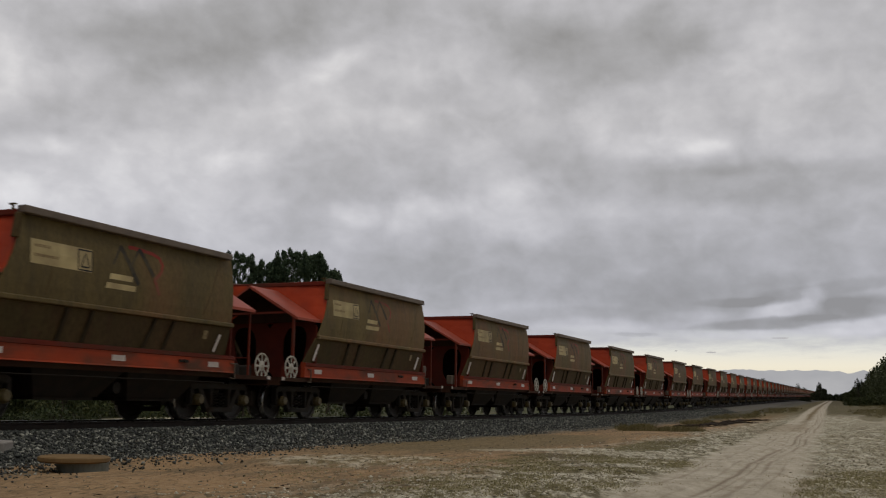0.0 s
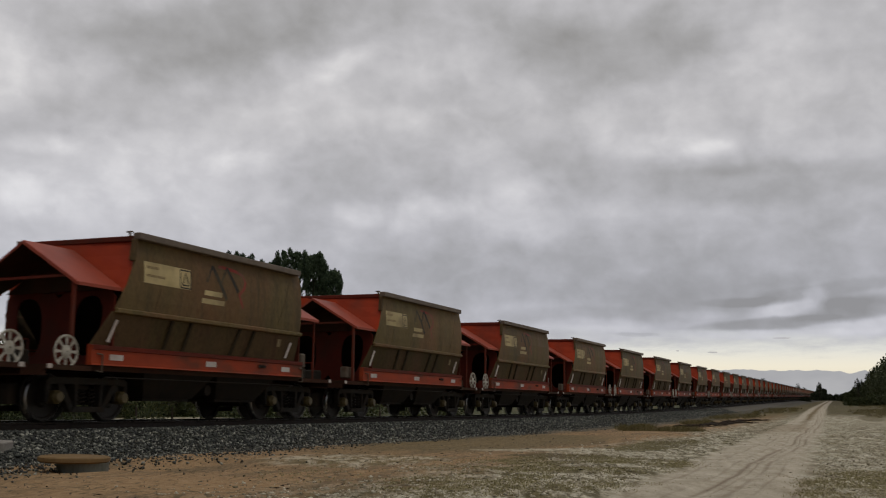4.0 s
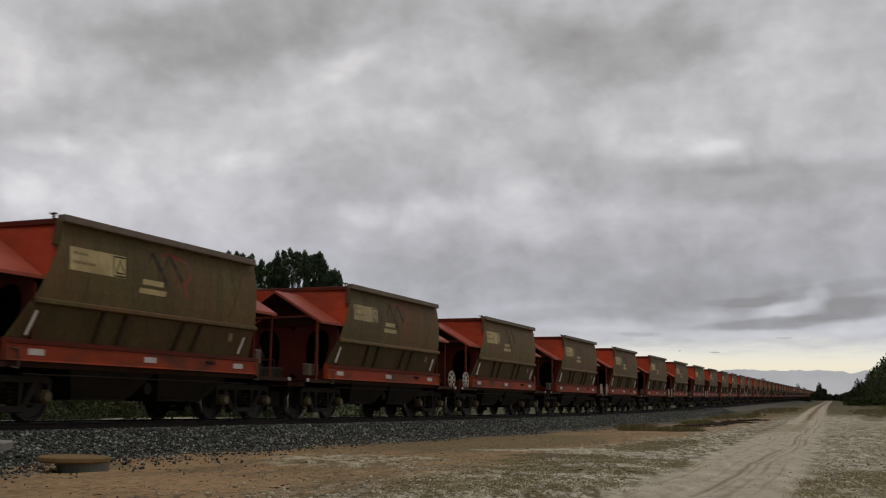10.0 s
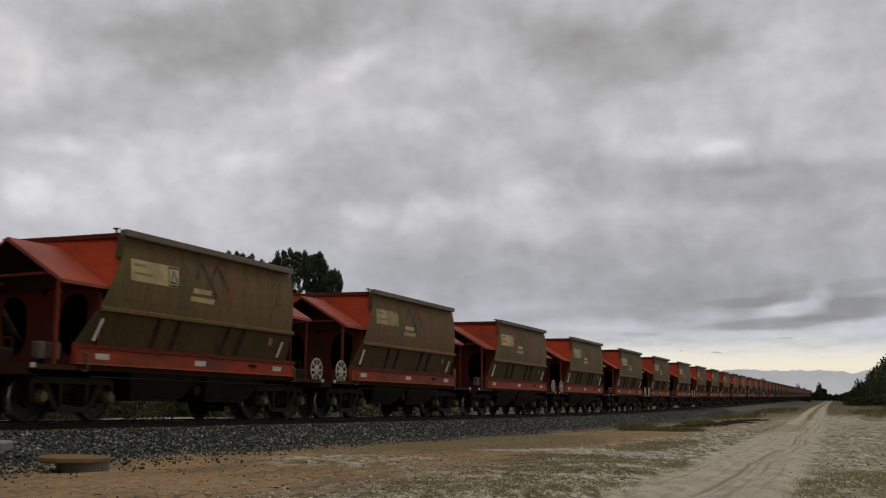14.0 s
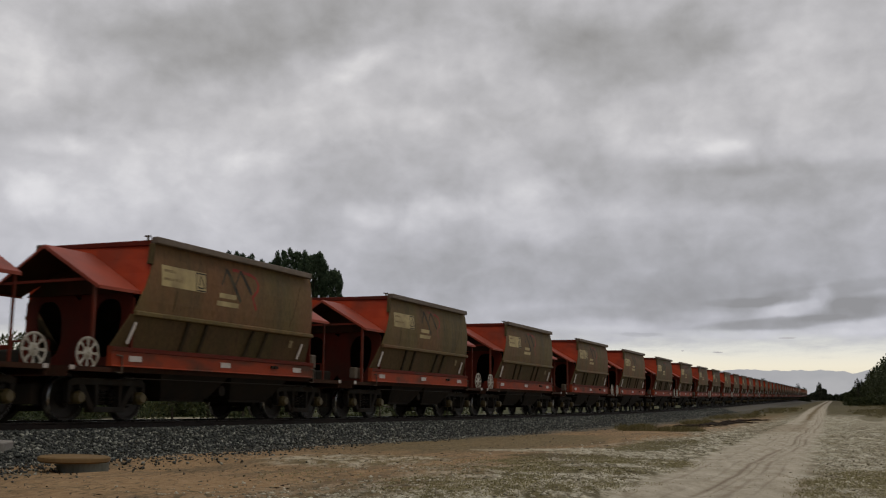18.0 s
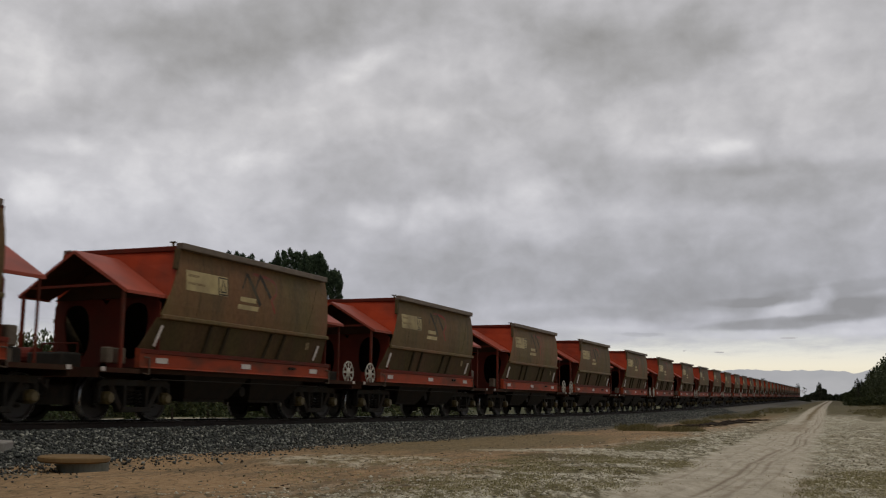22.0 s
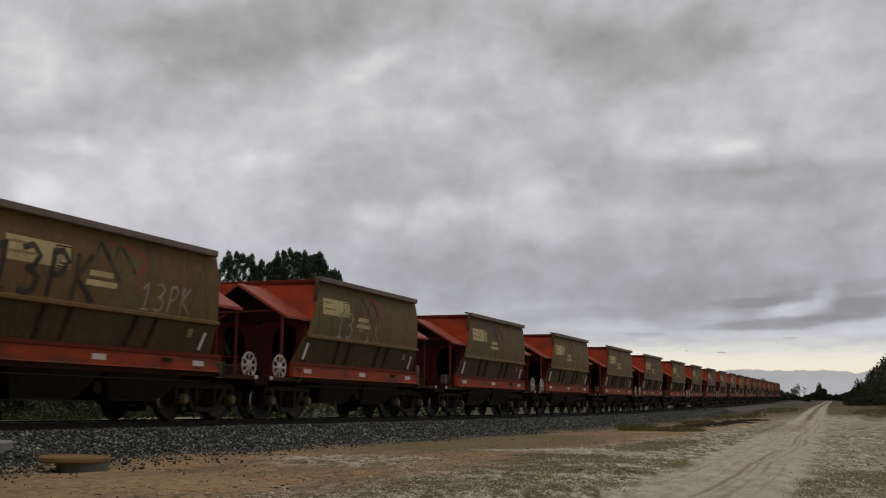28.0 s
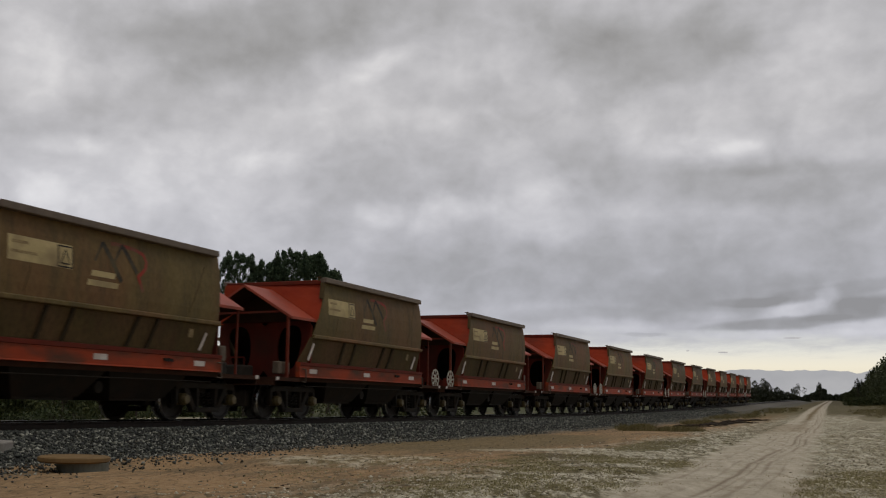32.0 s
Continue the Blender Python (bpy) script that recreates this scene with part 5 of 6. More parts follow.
# ---- the painted tags on two of the wagons
def tag_letters(bm, letters, y, z, size, w, lean=0.0, pitch=0.95):
    """Hand-sprayed letters as strokes; letters are rows of strokes in a unit box."""
    for strokes in letters:
        for pts in strokes:
            stroke(bm, [(y + (px + lean * pz) * size * 0.8, z + pz * size) for px, pz in pts], w, 0.010, 3)
        y += size * pitch


ONE = [[(0.0, 0.72), (0.35, 1.0), (0.25, 0.0)], [(0.0, 0.0), (0.5, 0.02)]]
THREE = [[(0.0, 0.9), (0.35, 1.0), (0.6, 0.8), (0.4, 0.55), (0.15, 0.5)], [(0.3, 0.52), (0.6, 0.35), (0.5, 0.08), (0.2, 0.0), (0.0, 0.1)]]
P_ = [[(0.1, 0.0), (0.2, 1.0)], [(0.15, 0.9), (0.5, 1.0), (0.7, 0.78), (0.5, 0.5), (0.15, 0.45)]]
K_ = [[(0.1, 0.0), (0.2, 1.0)], [(0.7, 1.0), (0.18, 0.48), (0.9, 0.0)]]
SPRAY_BLACK = material("black_spray_paint", [(0.3, (0.022, 0.02, 0.016)), (0.7, (0.05, 0.042, 0.03))], 5.0, (0.6, 0.8), grime=(0.10, 0.075, 0.04), grime_scale=2.0)
SPRAY_WHITE = material("pale_spray_paint", [(0.3, (0.24, 0.21, 0.15)), (0.7, (0.38, 0.34, 0.27))], 5.0, (0.6, 0.8), grime=(0.18, 0.14, 0.08), grime_scale=2.0)
bm = bmesh.new()
tag_letters(bm, [ONE, THREE, P_, K_], -0.12, 2.20, 0.86, 0.11, 0.12, 0.72)
part("black_tag", bm, SPRAY_BLACK, wagons[48], "large black sprayed letters reading 13PK")
bm = bmesh.new()
tag_letters(bm, [ONE, THREE, P_, K_], 3.72, 2.20, 0.56, 0.05, 0.2, 0.72)
part("white_tag", bm, SPRAY_WHITE, wagons[48], "small pale sprayed letters reading 13PK")
bm = bmesh.new()
tag_letters(bm, [ONE, THREE], 0.95, 2.18, 0.70, 0.055, 0.25, 0.75)
tag_letters(bm, [P_, ONE, K_], 2.2, 2.18, 0.52, 0.035, 0.3, 0.95)
part("white_tag", bm, SPRAY_WHITE, wagons[49], "pale sprayed letters across the hopper side")
tagged(wagons[48], "dusty olive ore hopper wagon with black sprayed letters on its side", "rail wagon")
tagged(wagons[49], "dusty olive ore hopper wagon with pale sprayed letters on its side", "rail wagon")


# ---- plants
def leaf_material(name, stops, rough=0.6):
    m = island_material(name, stops, rough, 0.25)
    return m


PINE_GREEN = leaf_material("dark_pine_needles", [(0.0, (0.040, 0.064, 0.036)), (0.6, (0.075, 0.110, 0.057)), (1.0, (0.125, 0.160, 0.080))])
SCRUB_GREEN = leaf_material("olive_scrub_leaves", [(0.0, (0.03, 0.038, 0.014)), (0.6, (0.07, 0.085, 0.028)), (1.0, (0.14, 0.14, 0.05))])
BUSH_GREEN = leaf_material("yellow_green_bush_leaves", [(0.0, (0.024, 0.034, 0.010)), (0.6, (0.044, 0.058, 0.017)), (1.0, (0.075, 0.085, 0.026))])
FAR_GREEN = leaf_material("dark_gum_leaves", [(0.0, (0.022, 0.028, 0.014)), (0.6, (0.045, 0.052, 0.024)), (1.0, (0.085, 0.085, 0.04))])
THICKET = leaf_material("dark_thicket_leaves", [(0.0, (0.055, 0.065, 0.026)), (0.6, (0.080, 0.092, 0.036)), (1.0, (0.11, 0.12, 0.048))])
BARK = material("grey_brown_bark", [(0.3, (0.045, 0.034, 0.025)), (0.7, (0.10, 0.078, 0.058))], 6.0, (0.8, 0.95), 0.5, 20, stretch=(1, 1, 0.3))
GRASS_DRY = leaf_material("dry_grass_blades", [(0.0, (0.085, 0.070, 0.026)), (0.5, (0.155, 0.128, 0.050)), (1.0, (0.25, 0.205, 0.09))], 0.8)
GRASS_GREEN = leaf_material("short_green_grass", [(0.0, (0.23, 0.195, 0.090)), (0.5, (0.31, 0.265, 0.130)), (1.0, (0.44, 0.38, 0.22))], 0.8)


def blades(centres, axes, length, width, rng):
    """Long narrow leaves, each a folded pair of faces."""
    n = len(centres)
    side = np.cross(axes, rng.normal(size=(n, 3)))
    side /= np.linalg.norm(side, axis=1, keepdims=True) + 1e-9
    lift = np.cross(side, axes)
    L = (length[0] + (length[1] - length[0]) * rng.random((n, 1)))
    W = (width[0] + (width[1] - width[0]) * rng.random((n, 1)))
    a = centres - axes * L * 0.5
    b = centres + axes * L * 0.5
    m1 = centres + side * W * 0.5 + lift * W * 0.15
    m2 = centres - side * W * 0.5 + lift * W * 0.15
    v = np.stack([a, m1, b, m2], 1).reshape(-1, 3)
    f = np.array([(0, 1, 2), (0, 2, 3)])[None] + 4 * np.arange(n)[:, None, None]
    return v, f.reshape(-1, 3)


def mesh_arrays(name, v, f, mat):
    me = bpy.data.meshes.new(name)
    me.vertices.add(len(v))
    me.vertices.foreach_set("co", np.ascontiguousarray(v, dtype=np.float32).reshape(-1))
    me.loops.add(f.size)
    me.polygons.add(len(f))
    me.loops.foreach_set("vertex_index", f.reshape(-1).astype(np.int32))
    me.polygons.foreach_set("loop_start", np.arange(0, f.size, 3, dtype=np.int32))
    me.update(calc_edges=True)
    me.materials.append(mat)
    return me


def crown(lobes, per_lobe, length, width, rng, upward=0.3, shell=0.55):
    """Leaves through a set of lobes (x, y, z, rx, ry, rz), thicker towards their skins."""
    cs, ax = [], []
    for x, y, z, rx, ry, rz in lobes:
        n = max(8, int(per_lobe * rng.uniform(0.75, 1.25)))
        d = rng.normal(size=(n, 3))
        d /= np.linalg.norm(d, axis=1, keepdims=True)
        r = shell + (1 - shell) * rng.random((n, 1)) ** 0.6 + 0.12 * rng.random((n, 1)) ** 4
        cs.append(d * r * np.array([rx, ry, rz]) + np.array([x, y, z]))
        a = d + rng.normal(size=(n, 3)) * 0.5 + np.array([0, 0, upward])
        ax.append(a / np.linalg.norm(a, axis=1, keepdims=True))
    return blades(np.concatenate(cs), np.concatenate(ax), length, width, rng)


def trunk_mesh(height, r, limbs, lean=(0, 0)):
    bm = bmesh.new()
    steps = 6
    pts = [Vector((lean[0] * (i / steps) ** 1.5 + 0.04 * height * 0.1 * math.sin(i * 1.7), lean[1] * (i / steps) ** 1.5, height * i / steps)) for i in range(steps + 1)]
    for i in range(steps):
        rod(bm, pts[i], pts[i + 1], r * (1 - 0.8 * i / steps), 8, r2=r * (1 - 0.8 * (i + 1) / steps))
    for k, tip in limbs:
        o = pts[max(1, min(steps - 1, int(k * steps)))]
        mid = (o + Vector(tip)) / 2 + Vector((0, 0, 0.1))
        rod(bm, o, mid, r * 0.35, 6, r2=r * 0.22)
        rod(bm, mid, Vector(tip), r * 0.22, 6, r2=r * 0.08)
    bmesh.ops.recalc_face_normals(bm, faces=bm.faces[:])
    return bm


def tree(name, label, category, base, height, lobes, per_lobe, length, width, mat, seed, upward=0.3, trunk_r=0.15, group=""):
    rng = np.random.default_rng(seed)
    t = empty(name)
    tagged(t, label, category, group)
    t.matrix_basis = Matrix.Translation(base)
    limbs = [(0.35 + 0.5 * (i / max(1, len(lobes))), lobes[i][:3]) for i in range(0, len(lobes), max(1, len(lobes) // 7))]
    part("trunk", trunk_mesh(height * 0.85, trunk_r, limbs), BARK, t)
    v, f = crown(lobes, per_lobe, length, width, rng, upward)
    c = new("crown", mesh_arrays("crown", v, f, mat))
    c.parent = t
    return t


def pine_lobes(height, radius, n, rng):
    """Short shoots set over a broad rounded head, with fuller growth inside."""
    out = []
    cz = height - 1.75
    for i in range(n):
        a = i * 2.4
        k = 1 - 1.7 * (i + 0.5) / n
        q = rng.uniform(0.72, 1.12)
        r = radius * (1 - min(1.0, abs(k)) ** 2.6) ** 0.5 if k > 0 else radius * (1 + 0.25 * k)
        z = cz + (1.35 if k > 0 else 2.8) * k * q
        out.append((r * q * math.cos(a), r * q * math.sin(a), z, 0.165, 0.165, rng.uniform(0.20, 0.40)))
    for i in range(14):
        a, k = rng.random() * 6.28, rng.random()
        out.append((radius * 0.42 * math.cos(a), radius * 0.42 * math.sin(a), cz + 0.55 - 3.2 * k, 0.46, 0.46, 0.5))
    return out


rng0 = np.random.default_rng(11)
for px, py, top, rad, seed in ((-29.25, 66.6, 12.55, 1.45, 1), (-28.6, 71.15, 12.0, 0.8, 2), (-25.9, 68.85, 12.9, 1.30, 3), (-25.3, 71.4, 12.95, 0.85, 4), (-27.85, 68.9, 12.15, 1.25, 5), (-24.15, 71.9, 11.75, 0.85, 6)):
    base = at(0, py, -0.2)
    h = top - base.z
    tree("pine_tree", "dark green young pine with upright shoots", "pine tree", (px, py, base.z), h, pine_lobes(h, rad * 1.02, 66, rng0), 150, (0.16, 0.32), (0.035, 0.07), PINE_GREEN, 100 + seed, 0.9, 0.2, "pines behind the line")


def scrub_lobes(h, r, n, rng, foot=0.35):
    out = []
    for i in range(n):
        a, k = rng.random() * 6.28, rng.random() ** 0.5
        z = h * (foot + (0.9 - foot) * rng.random()) * (1 - 0.35 * k)
        out.append((r * k * math.cos(a), r * k * math.sin(a), z, r * 0.36, r * 0.36, h * 0.17))
    return out


def scatter_bush(name, label, x, y, z, h, r, mat, seed, n=12, per=90, leaf=(0.12, 0.3), wide=(0.05, 0.12), category="bush", group="", foot=0.35):
    rng = np.random.default_rng(seed)
    tree(name, label, category, (x, y, z), h, scrub_lobes(h, r, n, rng, foot), per, leaf, wide, mat, seed, 0.3, 0.03 + 0.012 * h, group)


# scrub behind the line, seen under and between the wagons
spots = np.random.default_rng(21)
for i in range(44):
    y = 5 + 1.35 * i + spots.uniform(-0.8, 0.8)
    x = -8.5 - spots.uniform(0, 4.5) - 0.04 * y
    p = at(x, y, -0.15)
    h = spots.uniform(0.7, 1.2) if y < 29 else spots.uniform(0.3, 0.6)
    scatter_bush("scrub_bush", "low yellow-green bush on sandy ground", p.x, p.y, p.z, h, h * 1.1, BUSH_GREEN if i % 3 else SCRUB_GREEN, 300 + i, 12, 80, (0.07, 0.18), (0.03, 0.07), group="bushes behind the line", foot=0.08)
for i in range(30):
    a = -62 + 96 * i / 29
    d = 62 + spots.uniform(-7, 14)
    hx, hy = EYE[0] - d * math.sin(radians(a + 34) * 0.55 + radians(12)), d * math.cos(radians(a + 34) * 0.55 + radians(12))
    if hx > -9:
        continue
    h = spots.uniform(3.0, 4.4)
    scatter_bush("scrub_tree", "grey-green scrub tree with an open crown", hx, hy, at(0, hy, -0.2).z, h, h * 0.55, SCRUB_GREEN, 400 + i, 18, 90, (0.14, 0.34), (0.05, 0.11), "tree", "scrub behind the line", 0.05)
def toward(bearing, rise, d):
    """A tree's foot d metres off on a bearing in degrees, and its height if its top stands at that rise over the eye's level."""
    x, y = EYE[0] + d * math.sin(radians(bearing)), d * math.cos(radians(bearing))
    z = at(0, y, 0).z - 0.3
    return x, y, z, EYE[2] + d * math.tan(radians(rise)) - z


# taller scrub seen through the gaps between the wagons
for i, (az, top, d) in enumerate([(-46.6, 2.7, 66), (-45.3, 2.9, 64), (-44.2, 3.4, 66), (-43.2, 3.6, 65), (-42.3, 3.65, 63), (-41.3, 3.5, 66), (-40.2, 3.3, 67), (-39.1, 3.3, 72), (-38.0, 3.3, 74), (-36.9, 3.25, 73), (-35.7, 2.8, 74), (-34.4, 2.5, 75), (-33.0, 2.4, 75), (-31.6, 2.3, 76)]):
    x, y, z, h = toward(az, top * 1.22, d)
    scatter_bush("scrub_tree", "dense grey-green scrub tree behind the line", x, y, z, h, 1.55, SCRUB_GREEN, 460 + i, 36, 230, (0.16, 0.36), (0.06, 0.13), "tree", "scrub behind the line", 0.03)


# thicket beside the wheel track, falling away into the distance
for i in range(26):
    k = i / 25
    az = -1.30 + 3.3 * k
    top = 0.98 + 0.62 * min(1.0, k / 0.45) + 1.86 * max(0.0, (k - 0.40) / 0.6) ** 0.9
    x, y, z, h = toward(az, top * spots.uniform(1.02, 1.09), 400 - 170 * k + spots.uniform(-12, 12))
    scatter_bush("thicket_tree", "dense dark green bush beside the sandy wheel track", x, y, z, h, max(2.0, h * 0.46), THICKET, 500 + i, 34, 320, (0.3, 0.6), (0.16, 0.32), "tree", "thicket by the wheel track", 0.05)
for i in range(12):
    x, y, z, h = toward(-0.95 + 0.22 * i, 0.80 + 0.04 * i, 225 + spots.uniform(-12, 12))
    scatter_bush("thicket_bush", "low yellow-green bush at the foot of the thicket", x, y, z, h, h * 0.75, SCRUB_GREEN, 540 + i, 12, 140, (0.2, 0.45), (0.1, 0.22), "bush", "thicket by the wheel track", 0.05)
for i, (az, top) in enumerate(((-0.83, 1.78), (-0.62, 1.82))):
    x, y, z, h = toward(az, top, 330)
    scatter_bush("tall_gum_tree", "tall thin gum tree over the thicket", x, y, z, h, 0.9, FAR_GREEN, 560 + i, 7, 60, (0.3, 0.6), (0.14, 0.3), "tree", "", 0.62)

# far trees where the line runs out of sight
for i, (az, top, r) in enumerate([(-7.1, 1.30, 2.6), (-6.7, 1.38, 2.6), (-6.25, 1.46, 2.6), (-5.82, 1.50, 2.4), (-5.45, 1.64, 2.2), (-5.15, 1.36, 2.2), (-4.85, 1.24, 2.2), (-4.55, 1.08, 2.1), (-4.2, 0.92, 2.2), (-3.8, 0.88, 2.0), (-3.4, 0.84, 2.0)]):
    x, y, z, h = toward(az, top, 300 + 6 * i)
    scatter_bush("far_tree", "dark rounded tree beside the far end of the line", x, y, z, h, r, FAR_GREEN, 600 + i, 16, 130, (0.3, 0.6), (0.16, 0.32), "tree", "trees at the far end of the line", 0.06)
for i, (az, top, r) in enumerate([(-2.72, 1.08, 1.7), (-2.62, 1.30, 1.7), (-2.5, 1.16, 1.7), (-2.95, 0.92, 3.0), (-3.2, 0.90, 3.0), (-2.25, 0.88, 3.0), (-2.0, 0.86, 3.0), (-1.75, 0.86, 3.0), (-1.5, 0.90, 3.0)]):
    x, y, z, h = toward(az, top, 470)
    scatter_bush("far_tree", "dark tree on the far skyline", x, y, z, h, r, FAR_GREEN, 640 + i, 18, 110, (0.4, 0.8), (0.2, 0.4), "tree", "trees on the skyline", 0.06)
for i, (az, top, r, foot) in enumerate(((-3.62, 1.47, 2.2, 0.8), (-4.0, 1.12, 2.4, 0.75), (-2.66, 1.46, 1.2, 0.85))):
    x, y, z, h = toward(az, top, 450)
    scatter_bush("flat_topped_gum", "thin gum tree with a flat open crown", x, y, z, h, r, FAR_GREEN, 660 + i, 6, 36, (0.4, 0.8), (0.2, 0.4), "tree", "gums on the skyline", foot)


# ---- grass: one mesh of short tufts, one of tall dry tufts
def tufts(name, places, count, length, spread, mat, label, seed, upright=1.0):
    rng = np.random.default_rng(seed)
    n = len(places)
    c = np.repeat(places, count, axis=0) + rng.normal(size=(n * count, 3)) * np.array([spread, spread, 0.0])
    a = rng.normal(size=(n * count, 3)) * 0.45 + np.array([0, 0, upright])
    a /= np.linalg.norm(a, axis=1, keepdims=True)
    c[:, 2] += length[0] * 0.4
    v, f = blades(c, a, length, (0.008, 0.02), rng)
    return tagged(new(name, mesh_arrays(name, v, f, mat)), label, "grass", kind="stuff")


def patches(rng, n, centres):
    """Places in ragged mats, thinning out at their edges."""
    pts = []
    for x, y, rx, ry, w in centres:
        k = int(n * w)
        a, r = rng.random(k) * 6.283, np.sqrt(rng.random(k)) * (1 + 0.25 * rng.normal(size=k) * (rng.random(k) < 0.3))
        px, py = x + rx * 1.6 * r * np.cos(a), y + ry * 1.6 * r * np.sin(a)
        keep = np.array([noise.noise((float(u) * 1.3, float(v) * 0.7, 2.0)) > -0.12 for u, v in zip(px, py)])
        pts.append(np.stack([px, py], 1)[keep])
    p = np.concatenate(pts)
    p = p[(p[:, 0] > 3.4) & (p[:, 1] > 7.5)]
    z = np.array([ground_height(float(u), float(v)) for u, v in p])
    return bent(p[:, 0], p[:, 1], z)


g = np.random.default_rng(31)
tufts("short_grass", patches(g, 9000, [(10.2, 17.6, 1.1, 1.75, 0.34), (9.7, 27.5, 0.55, 2.8, 0.10), (10.7, 12.2, 0.9, 1.3, 0.14), (14.95, 14.6, 0.6, 2.1, 0.24), (16.4, 24, 0.7, 3.2, 0.10), (8.6, 15, 1.4, 2.4, 0.05), (15.4, 40, 1.4, 10, 0.08)]), 10, (0.012, 0.030), 0.12, GRASS_GREEN, "thin short grass over pale sand", 32, 0.12)
tufts("tall_grass", patches(g, 1700, [(6.3, 42.5, 0.55, 0.9, 0.07), (7.6, 43.5, 0.5, 0.8, 0.06), (5.2, 47, 0.5, 1.6, 0.05), (5.9, 60, 0.35, 2.6, 0.06), (5.6, 86, 1.0, 10, 0.12), (6.5, 130, 1.4, 18, 0.16), (18, 120, 2.5, 20, 0.3), (24, 190, 5, 25, 0.3)]), 22, (0.15, 0.5), 0.13, GRASS_DRY, "dry tufts of tall grass along the verge", 33)


def twigs(rng, n):
    x = np.concatenate([rng.normal(7.0, 0.35, n // 5), rng.uniform(3.2, 12, n - n // 5)])
    y = np.concatenate([rng.uniform(52, 74, n // 5), 8.5 + 32 * rng.random(n - n // 5) ** 1.5])
    return bent(x, y, 0.015 + 0 * x)


tw = twigs(g, 480)
ta = g.normal(size=(480, 3)) * np.array([1, 1, 0.06])
ta /= np.linalg.norm(ta, axis=1, keepdims=True)
tv, tf = blades(tw, ta, (0.03, 0.13), (0.008, 0.022), g)
TWIG = island_material("dark_dead_twigs", [(0.0, (0.02, 0.015, 0.012)), (1.0, (0.09, 0.065, 0.045))], 0.9)
tagged(new("dead_twigs", mesh_arrays("dead_twigs", tv, tf, TWIG)), "dark dead twigs and bark scattered on the sand", "twigs", kind="stuff")

def branch(x, y, length, turn, seed):
    rng = np.random.default_rng(seed)
    bm = bmesh.new()
    prev = None
    for i in range(8):
        c = Vector((length * i / 7, 0.25 * length * noise.noise((i * 0.5, seed, 0)), 0.05 + 0.12 * abs(noise.noise((i * 0.6, seed, 4)))))
        r = 0.055 * (1 - i / 9)
        ring = [bm.verts.new(c + Vector((0, r * math.cos(k * 1.0472), r * math.sin(k * 1.0472)))) for k in range(6)]
        if prev:
            for k in range(6):
                bm.faces.new((prev[k], prev[(k + 1) % 6], ring[(k + 1) % 6], ring[k]))
        else:
            bm.faces.new(list(reversed(ring)))
        prev = ring
    bm.faces.new(prev)
    bmesh.ops.recalc_face_normals(bm, faces=bm.faces[:])
    ob = part("fallen_branch", bm, BARK_DARK, None, place=Matrix.Translation(at(x, y, 0.0)) @ pose(0, 0, 0, 0, 0, turn))
    tagged(ob, "dark fallen branch lying on the verge", "branch", "branches on the verge")


BARK_DARK = material("charred_bark", [(0.3, (0.025, 0.018, 0.013)), (0.7, (0.06, 0.045, 0.032))], 6.0, (0.8, 0.95), 0.4, 20)
for i in range(16):
    branch(6.3 + 0.07 * i + spots.uniform(-0.4, 0.4), 50 + 1.5 * i + spots.uniform(-1, 1), spots.uniform(1.2, 2.6), spots.uniform(-70, 70), 700 + i)
for i in range(6):
    branch(16.2 + spots.uniform(-0.6, 2.0), 42 + 6 * i, spots.uniform(0.8, 1.8), spots.uniform(-90, 90), 730 + i)

# ---- small things by the ballast
LID = material("ochre_stained_lid", [(0.3, (0.16, 0.098, 0.040)), (0.7, (0.25, 0.155, 0.062))], 6.0, (0.7, 0.9), 0.2, 40, grime=(0.16, 0.10, 0.045), grime_scale=3)
PIPE = material("grey_green_concrete", [(0.3, (0.12, 0.125, 0.10)), (0.7, (0.21, 0.21, 0.175))], 8.0, (0.8, 0.95), 0.3, 50)
pit = empty("pit_cover")
tagged(pit, "round ochre lid resting askew on a grey concrete pipe", "pit cover")
pit.matrix_basis = Matrix.Translation(at(4.90, 11.37, 0.0))
bm = bmesh.new()
lathe(bm, [(-0.25, 0.27), (-0.25, 0.335), (0.125, 0.335), (0.125, 0.27)], 32, closed=True)
part("pipe", bm, PIPE, pit, "grey-green concrete pipe", place=pose(0.10, 0.06, 0, 0, -90, 0), smooth=False)
bm = bmesh.new()
lathe(bm, [(0.0, 0.0005), (0.0, 0.425), (0.02, 0.468), (0.065, 0.468), (0.08, 0.44), (0.085, 0.0005)], 36)
part("lid", bm, LID, pit, "ochre stained round lid", place=pose(0, 0, 0.127, 0, -90, 0) @ pose(0, 0, 0, 1, 1, 0))
bm = bmesh.new()
box(bm, -0.2, 0.2, -0.16, 0.16, -0.1, 0.24)
bmesh.ops.recalc_face_normals(bm, faces=bm.faces[:])
soften(bm, 0.025, 2)
block = part("concrete_block", bm, SLEEPER, None, place=pose(2.40, 12.48, 0.085, 4, 3, 20))
tagged(block, "weathered pale concrete block on the ballast shoulder", "block")

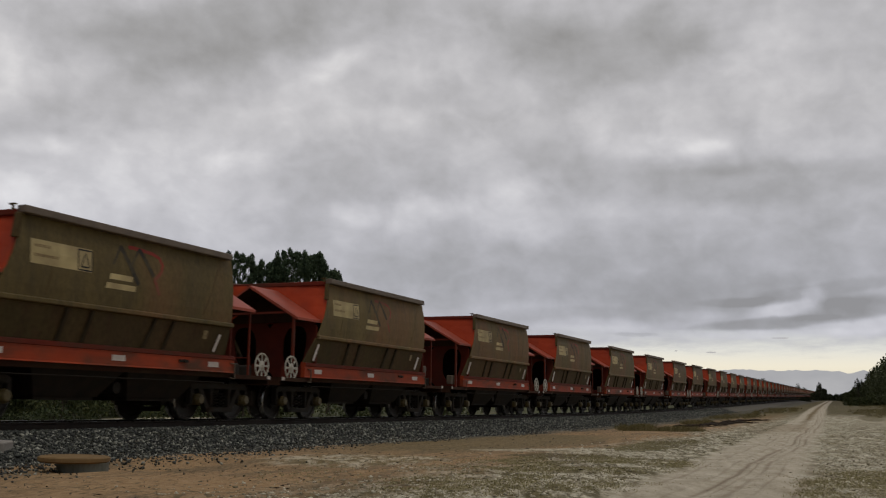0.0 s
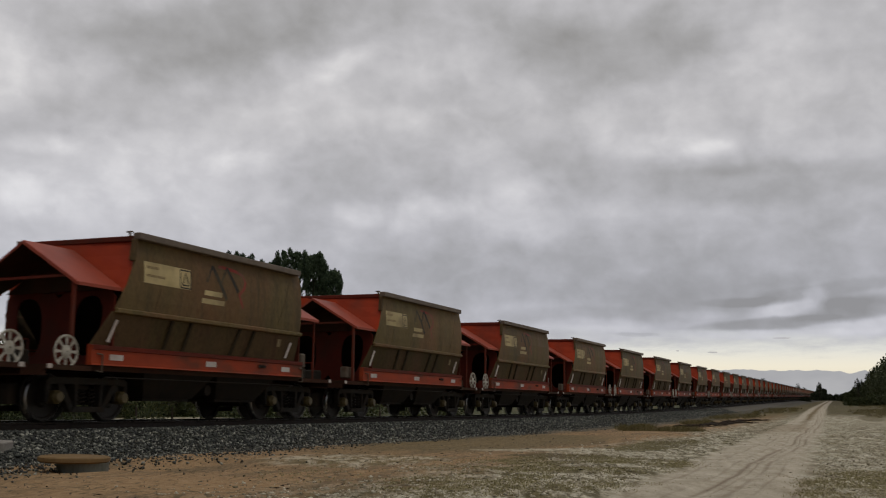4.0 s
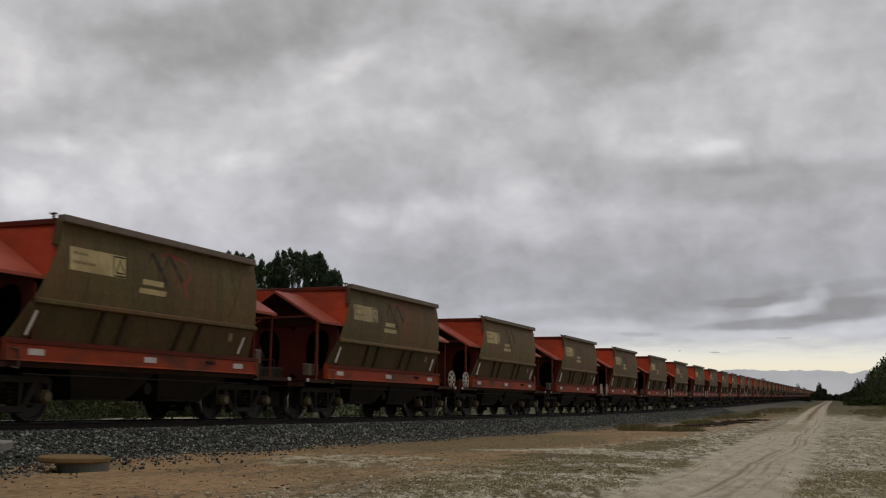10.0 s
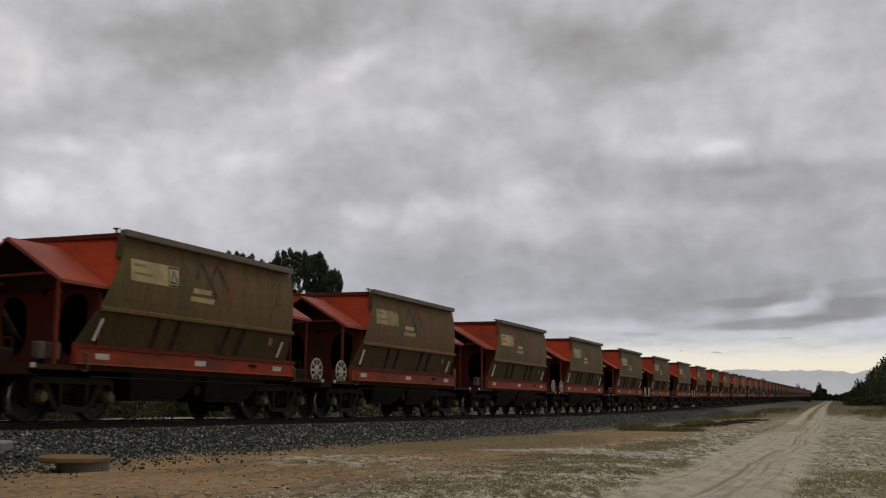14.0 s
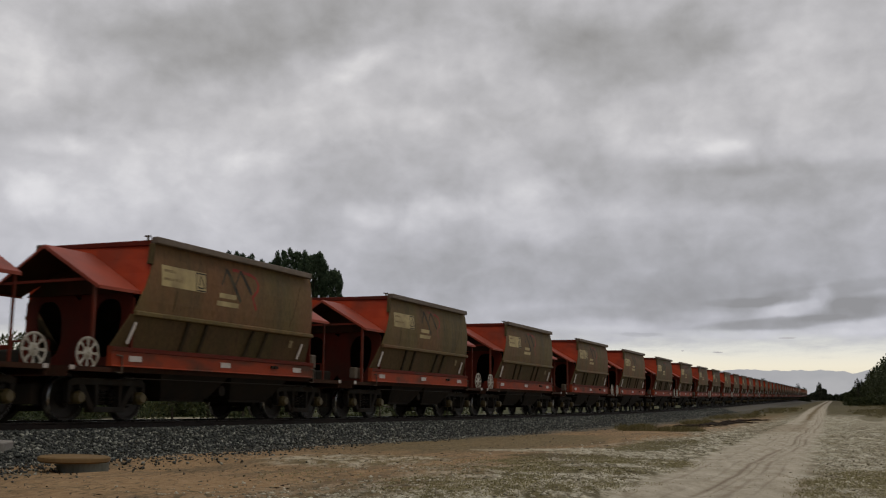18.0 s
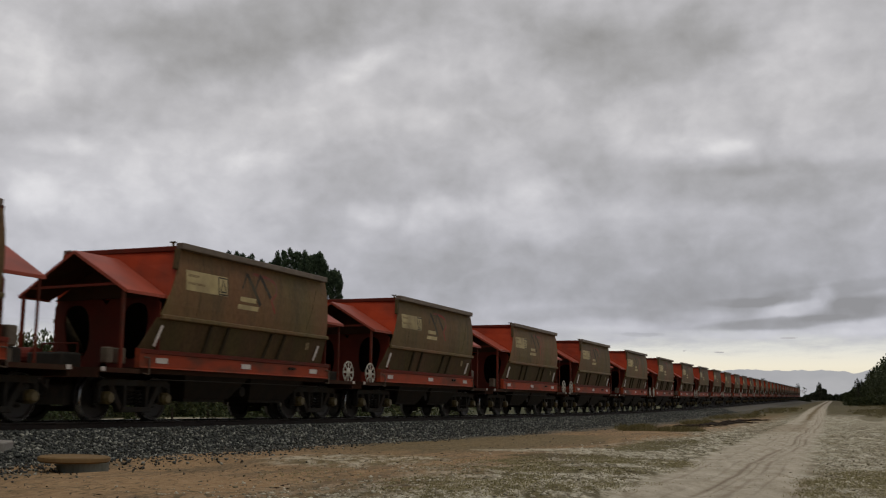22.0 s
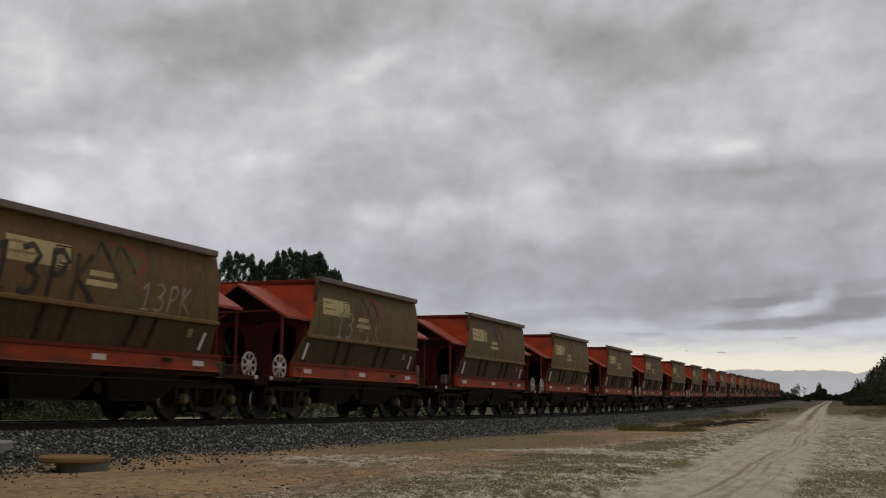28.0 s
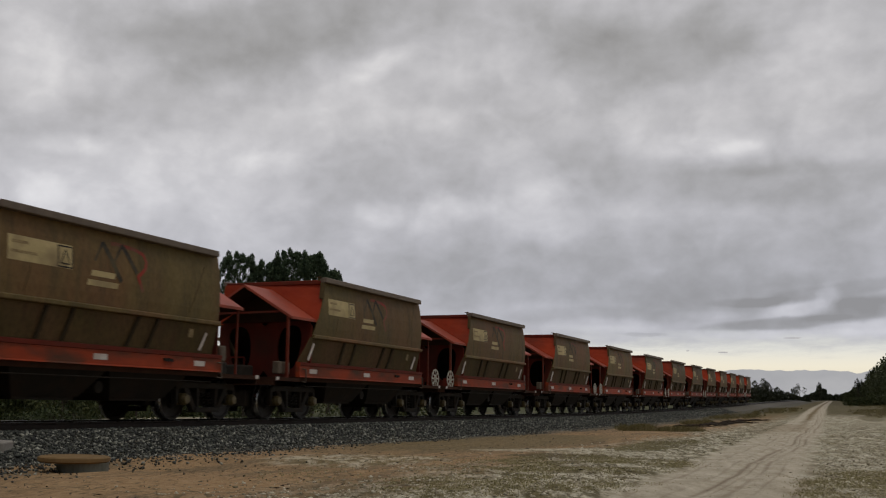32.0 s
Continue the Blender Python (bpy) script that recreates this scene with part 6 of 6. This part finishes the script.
insect = empty("flying_insect")
tagged(insect, "small dark insect in flight", "insect")
bm = bmesh.new()
lathe(bm, [(-0.012, 0.001), (-0.009, 0.003), (0.0, 0.0042), (0.007, 0.0035), (0.011, 0.001)], 10)
part("body", bm, BLACK, insect)
for s in (-1, 1):
    bm = bmesh.new()
    solid(bm, [(0, 0, 0.003), (0.006, s * 0.006, 0.005), (0.002, s * 0.016, 0.008), (-0.005, s * 0.010, 0.006)], [(0, 0, 0.0034), (0.006, s * 0.006, 0.0054), (0.002, s * 0.016, 0.0084), (-0.005, s * 0.010, 0.0064)])
    bmesh.ops.recalc_face_normals(bm, faces=bm.faces[:])
    part("wing", bm, INK, insect)


# ---- what moves
def motions():
    steps = [float(i) for i in range(33)]
    for k, w in wagons.items():
        walk(w, [(t, along(station(k) - travel(t) + MID)) for t in steps])
    # wheels roll while their wagon goes by
    for k, w in wagons.items():
        near = [i for i in range(961) if -16 < station(k) - travel(i / 30) + MID < 46]
        if not near:
            continue
        for c in w.children:
            if not c.name.startswith("wheelset"):
                continue
            x, y, z = c.matrix_basis.translation
            turn = lambda i: math.degrees((travel(i / 30) - travel(near[0] / 30)) / 0.46)
            rows = [(i / 30, pose(x, y, z, turn(i) % 360)) for i in near]
            if near[0] > 0:
                rows = [(0.0, pose(x, y, z))] + rows
            if near[-1] < 960:
                rows.append((32.0, rows[-1][1]))
            walk(c, rows)
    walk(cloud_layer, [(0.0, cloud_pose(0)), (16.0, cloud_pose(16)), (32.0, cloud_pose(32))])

    walk(cloud_bank, [(t, Euler((0, 0, -radians(0.4) * (t - 16) / 32)).to_matrix().to_4x4()) for t in (0.0, 16.0, 32.0)])
    for ob, az, el in wisps:
        walk(ob, [(t, wisp_pose(az, el, t)) for t in (0.0, 16.0, 32.0)])
    fly = [(0.0, (19.0, 6.0, 1.2)), (18.3, (16.3, 2.8, 1.45)), (18.4, (15.49, 2.94, 1.54)), (18.5, (14.87, 3.0, 1.61)), (18.6, (14.13, 2.9, 1.64)), (18.7, (13.4, 2.59, 1.63)), (18.8, (12.6, 2.0, 1.58)), (19.0, (11.2, 0.8, 1.5)), (32.0, (6.0, -8.0, 1.6))]
    walk(insect, [(t, pose(*p, 0, 0, 170)) for t, p in fly])


motions()
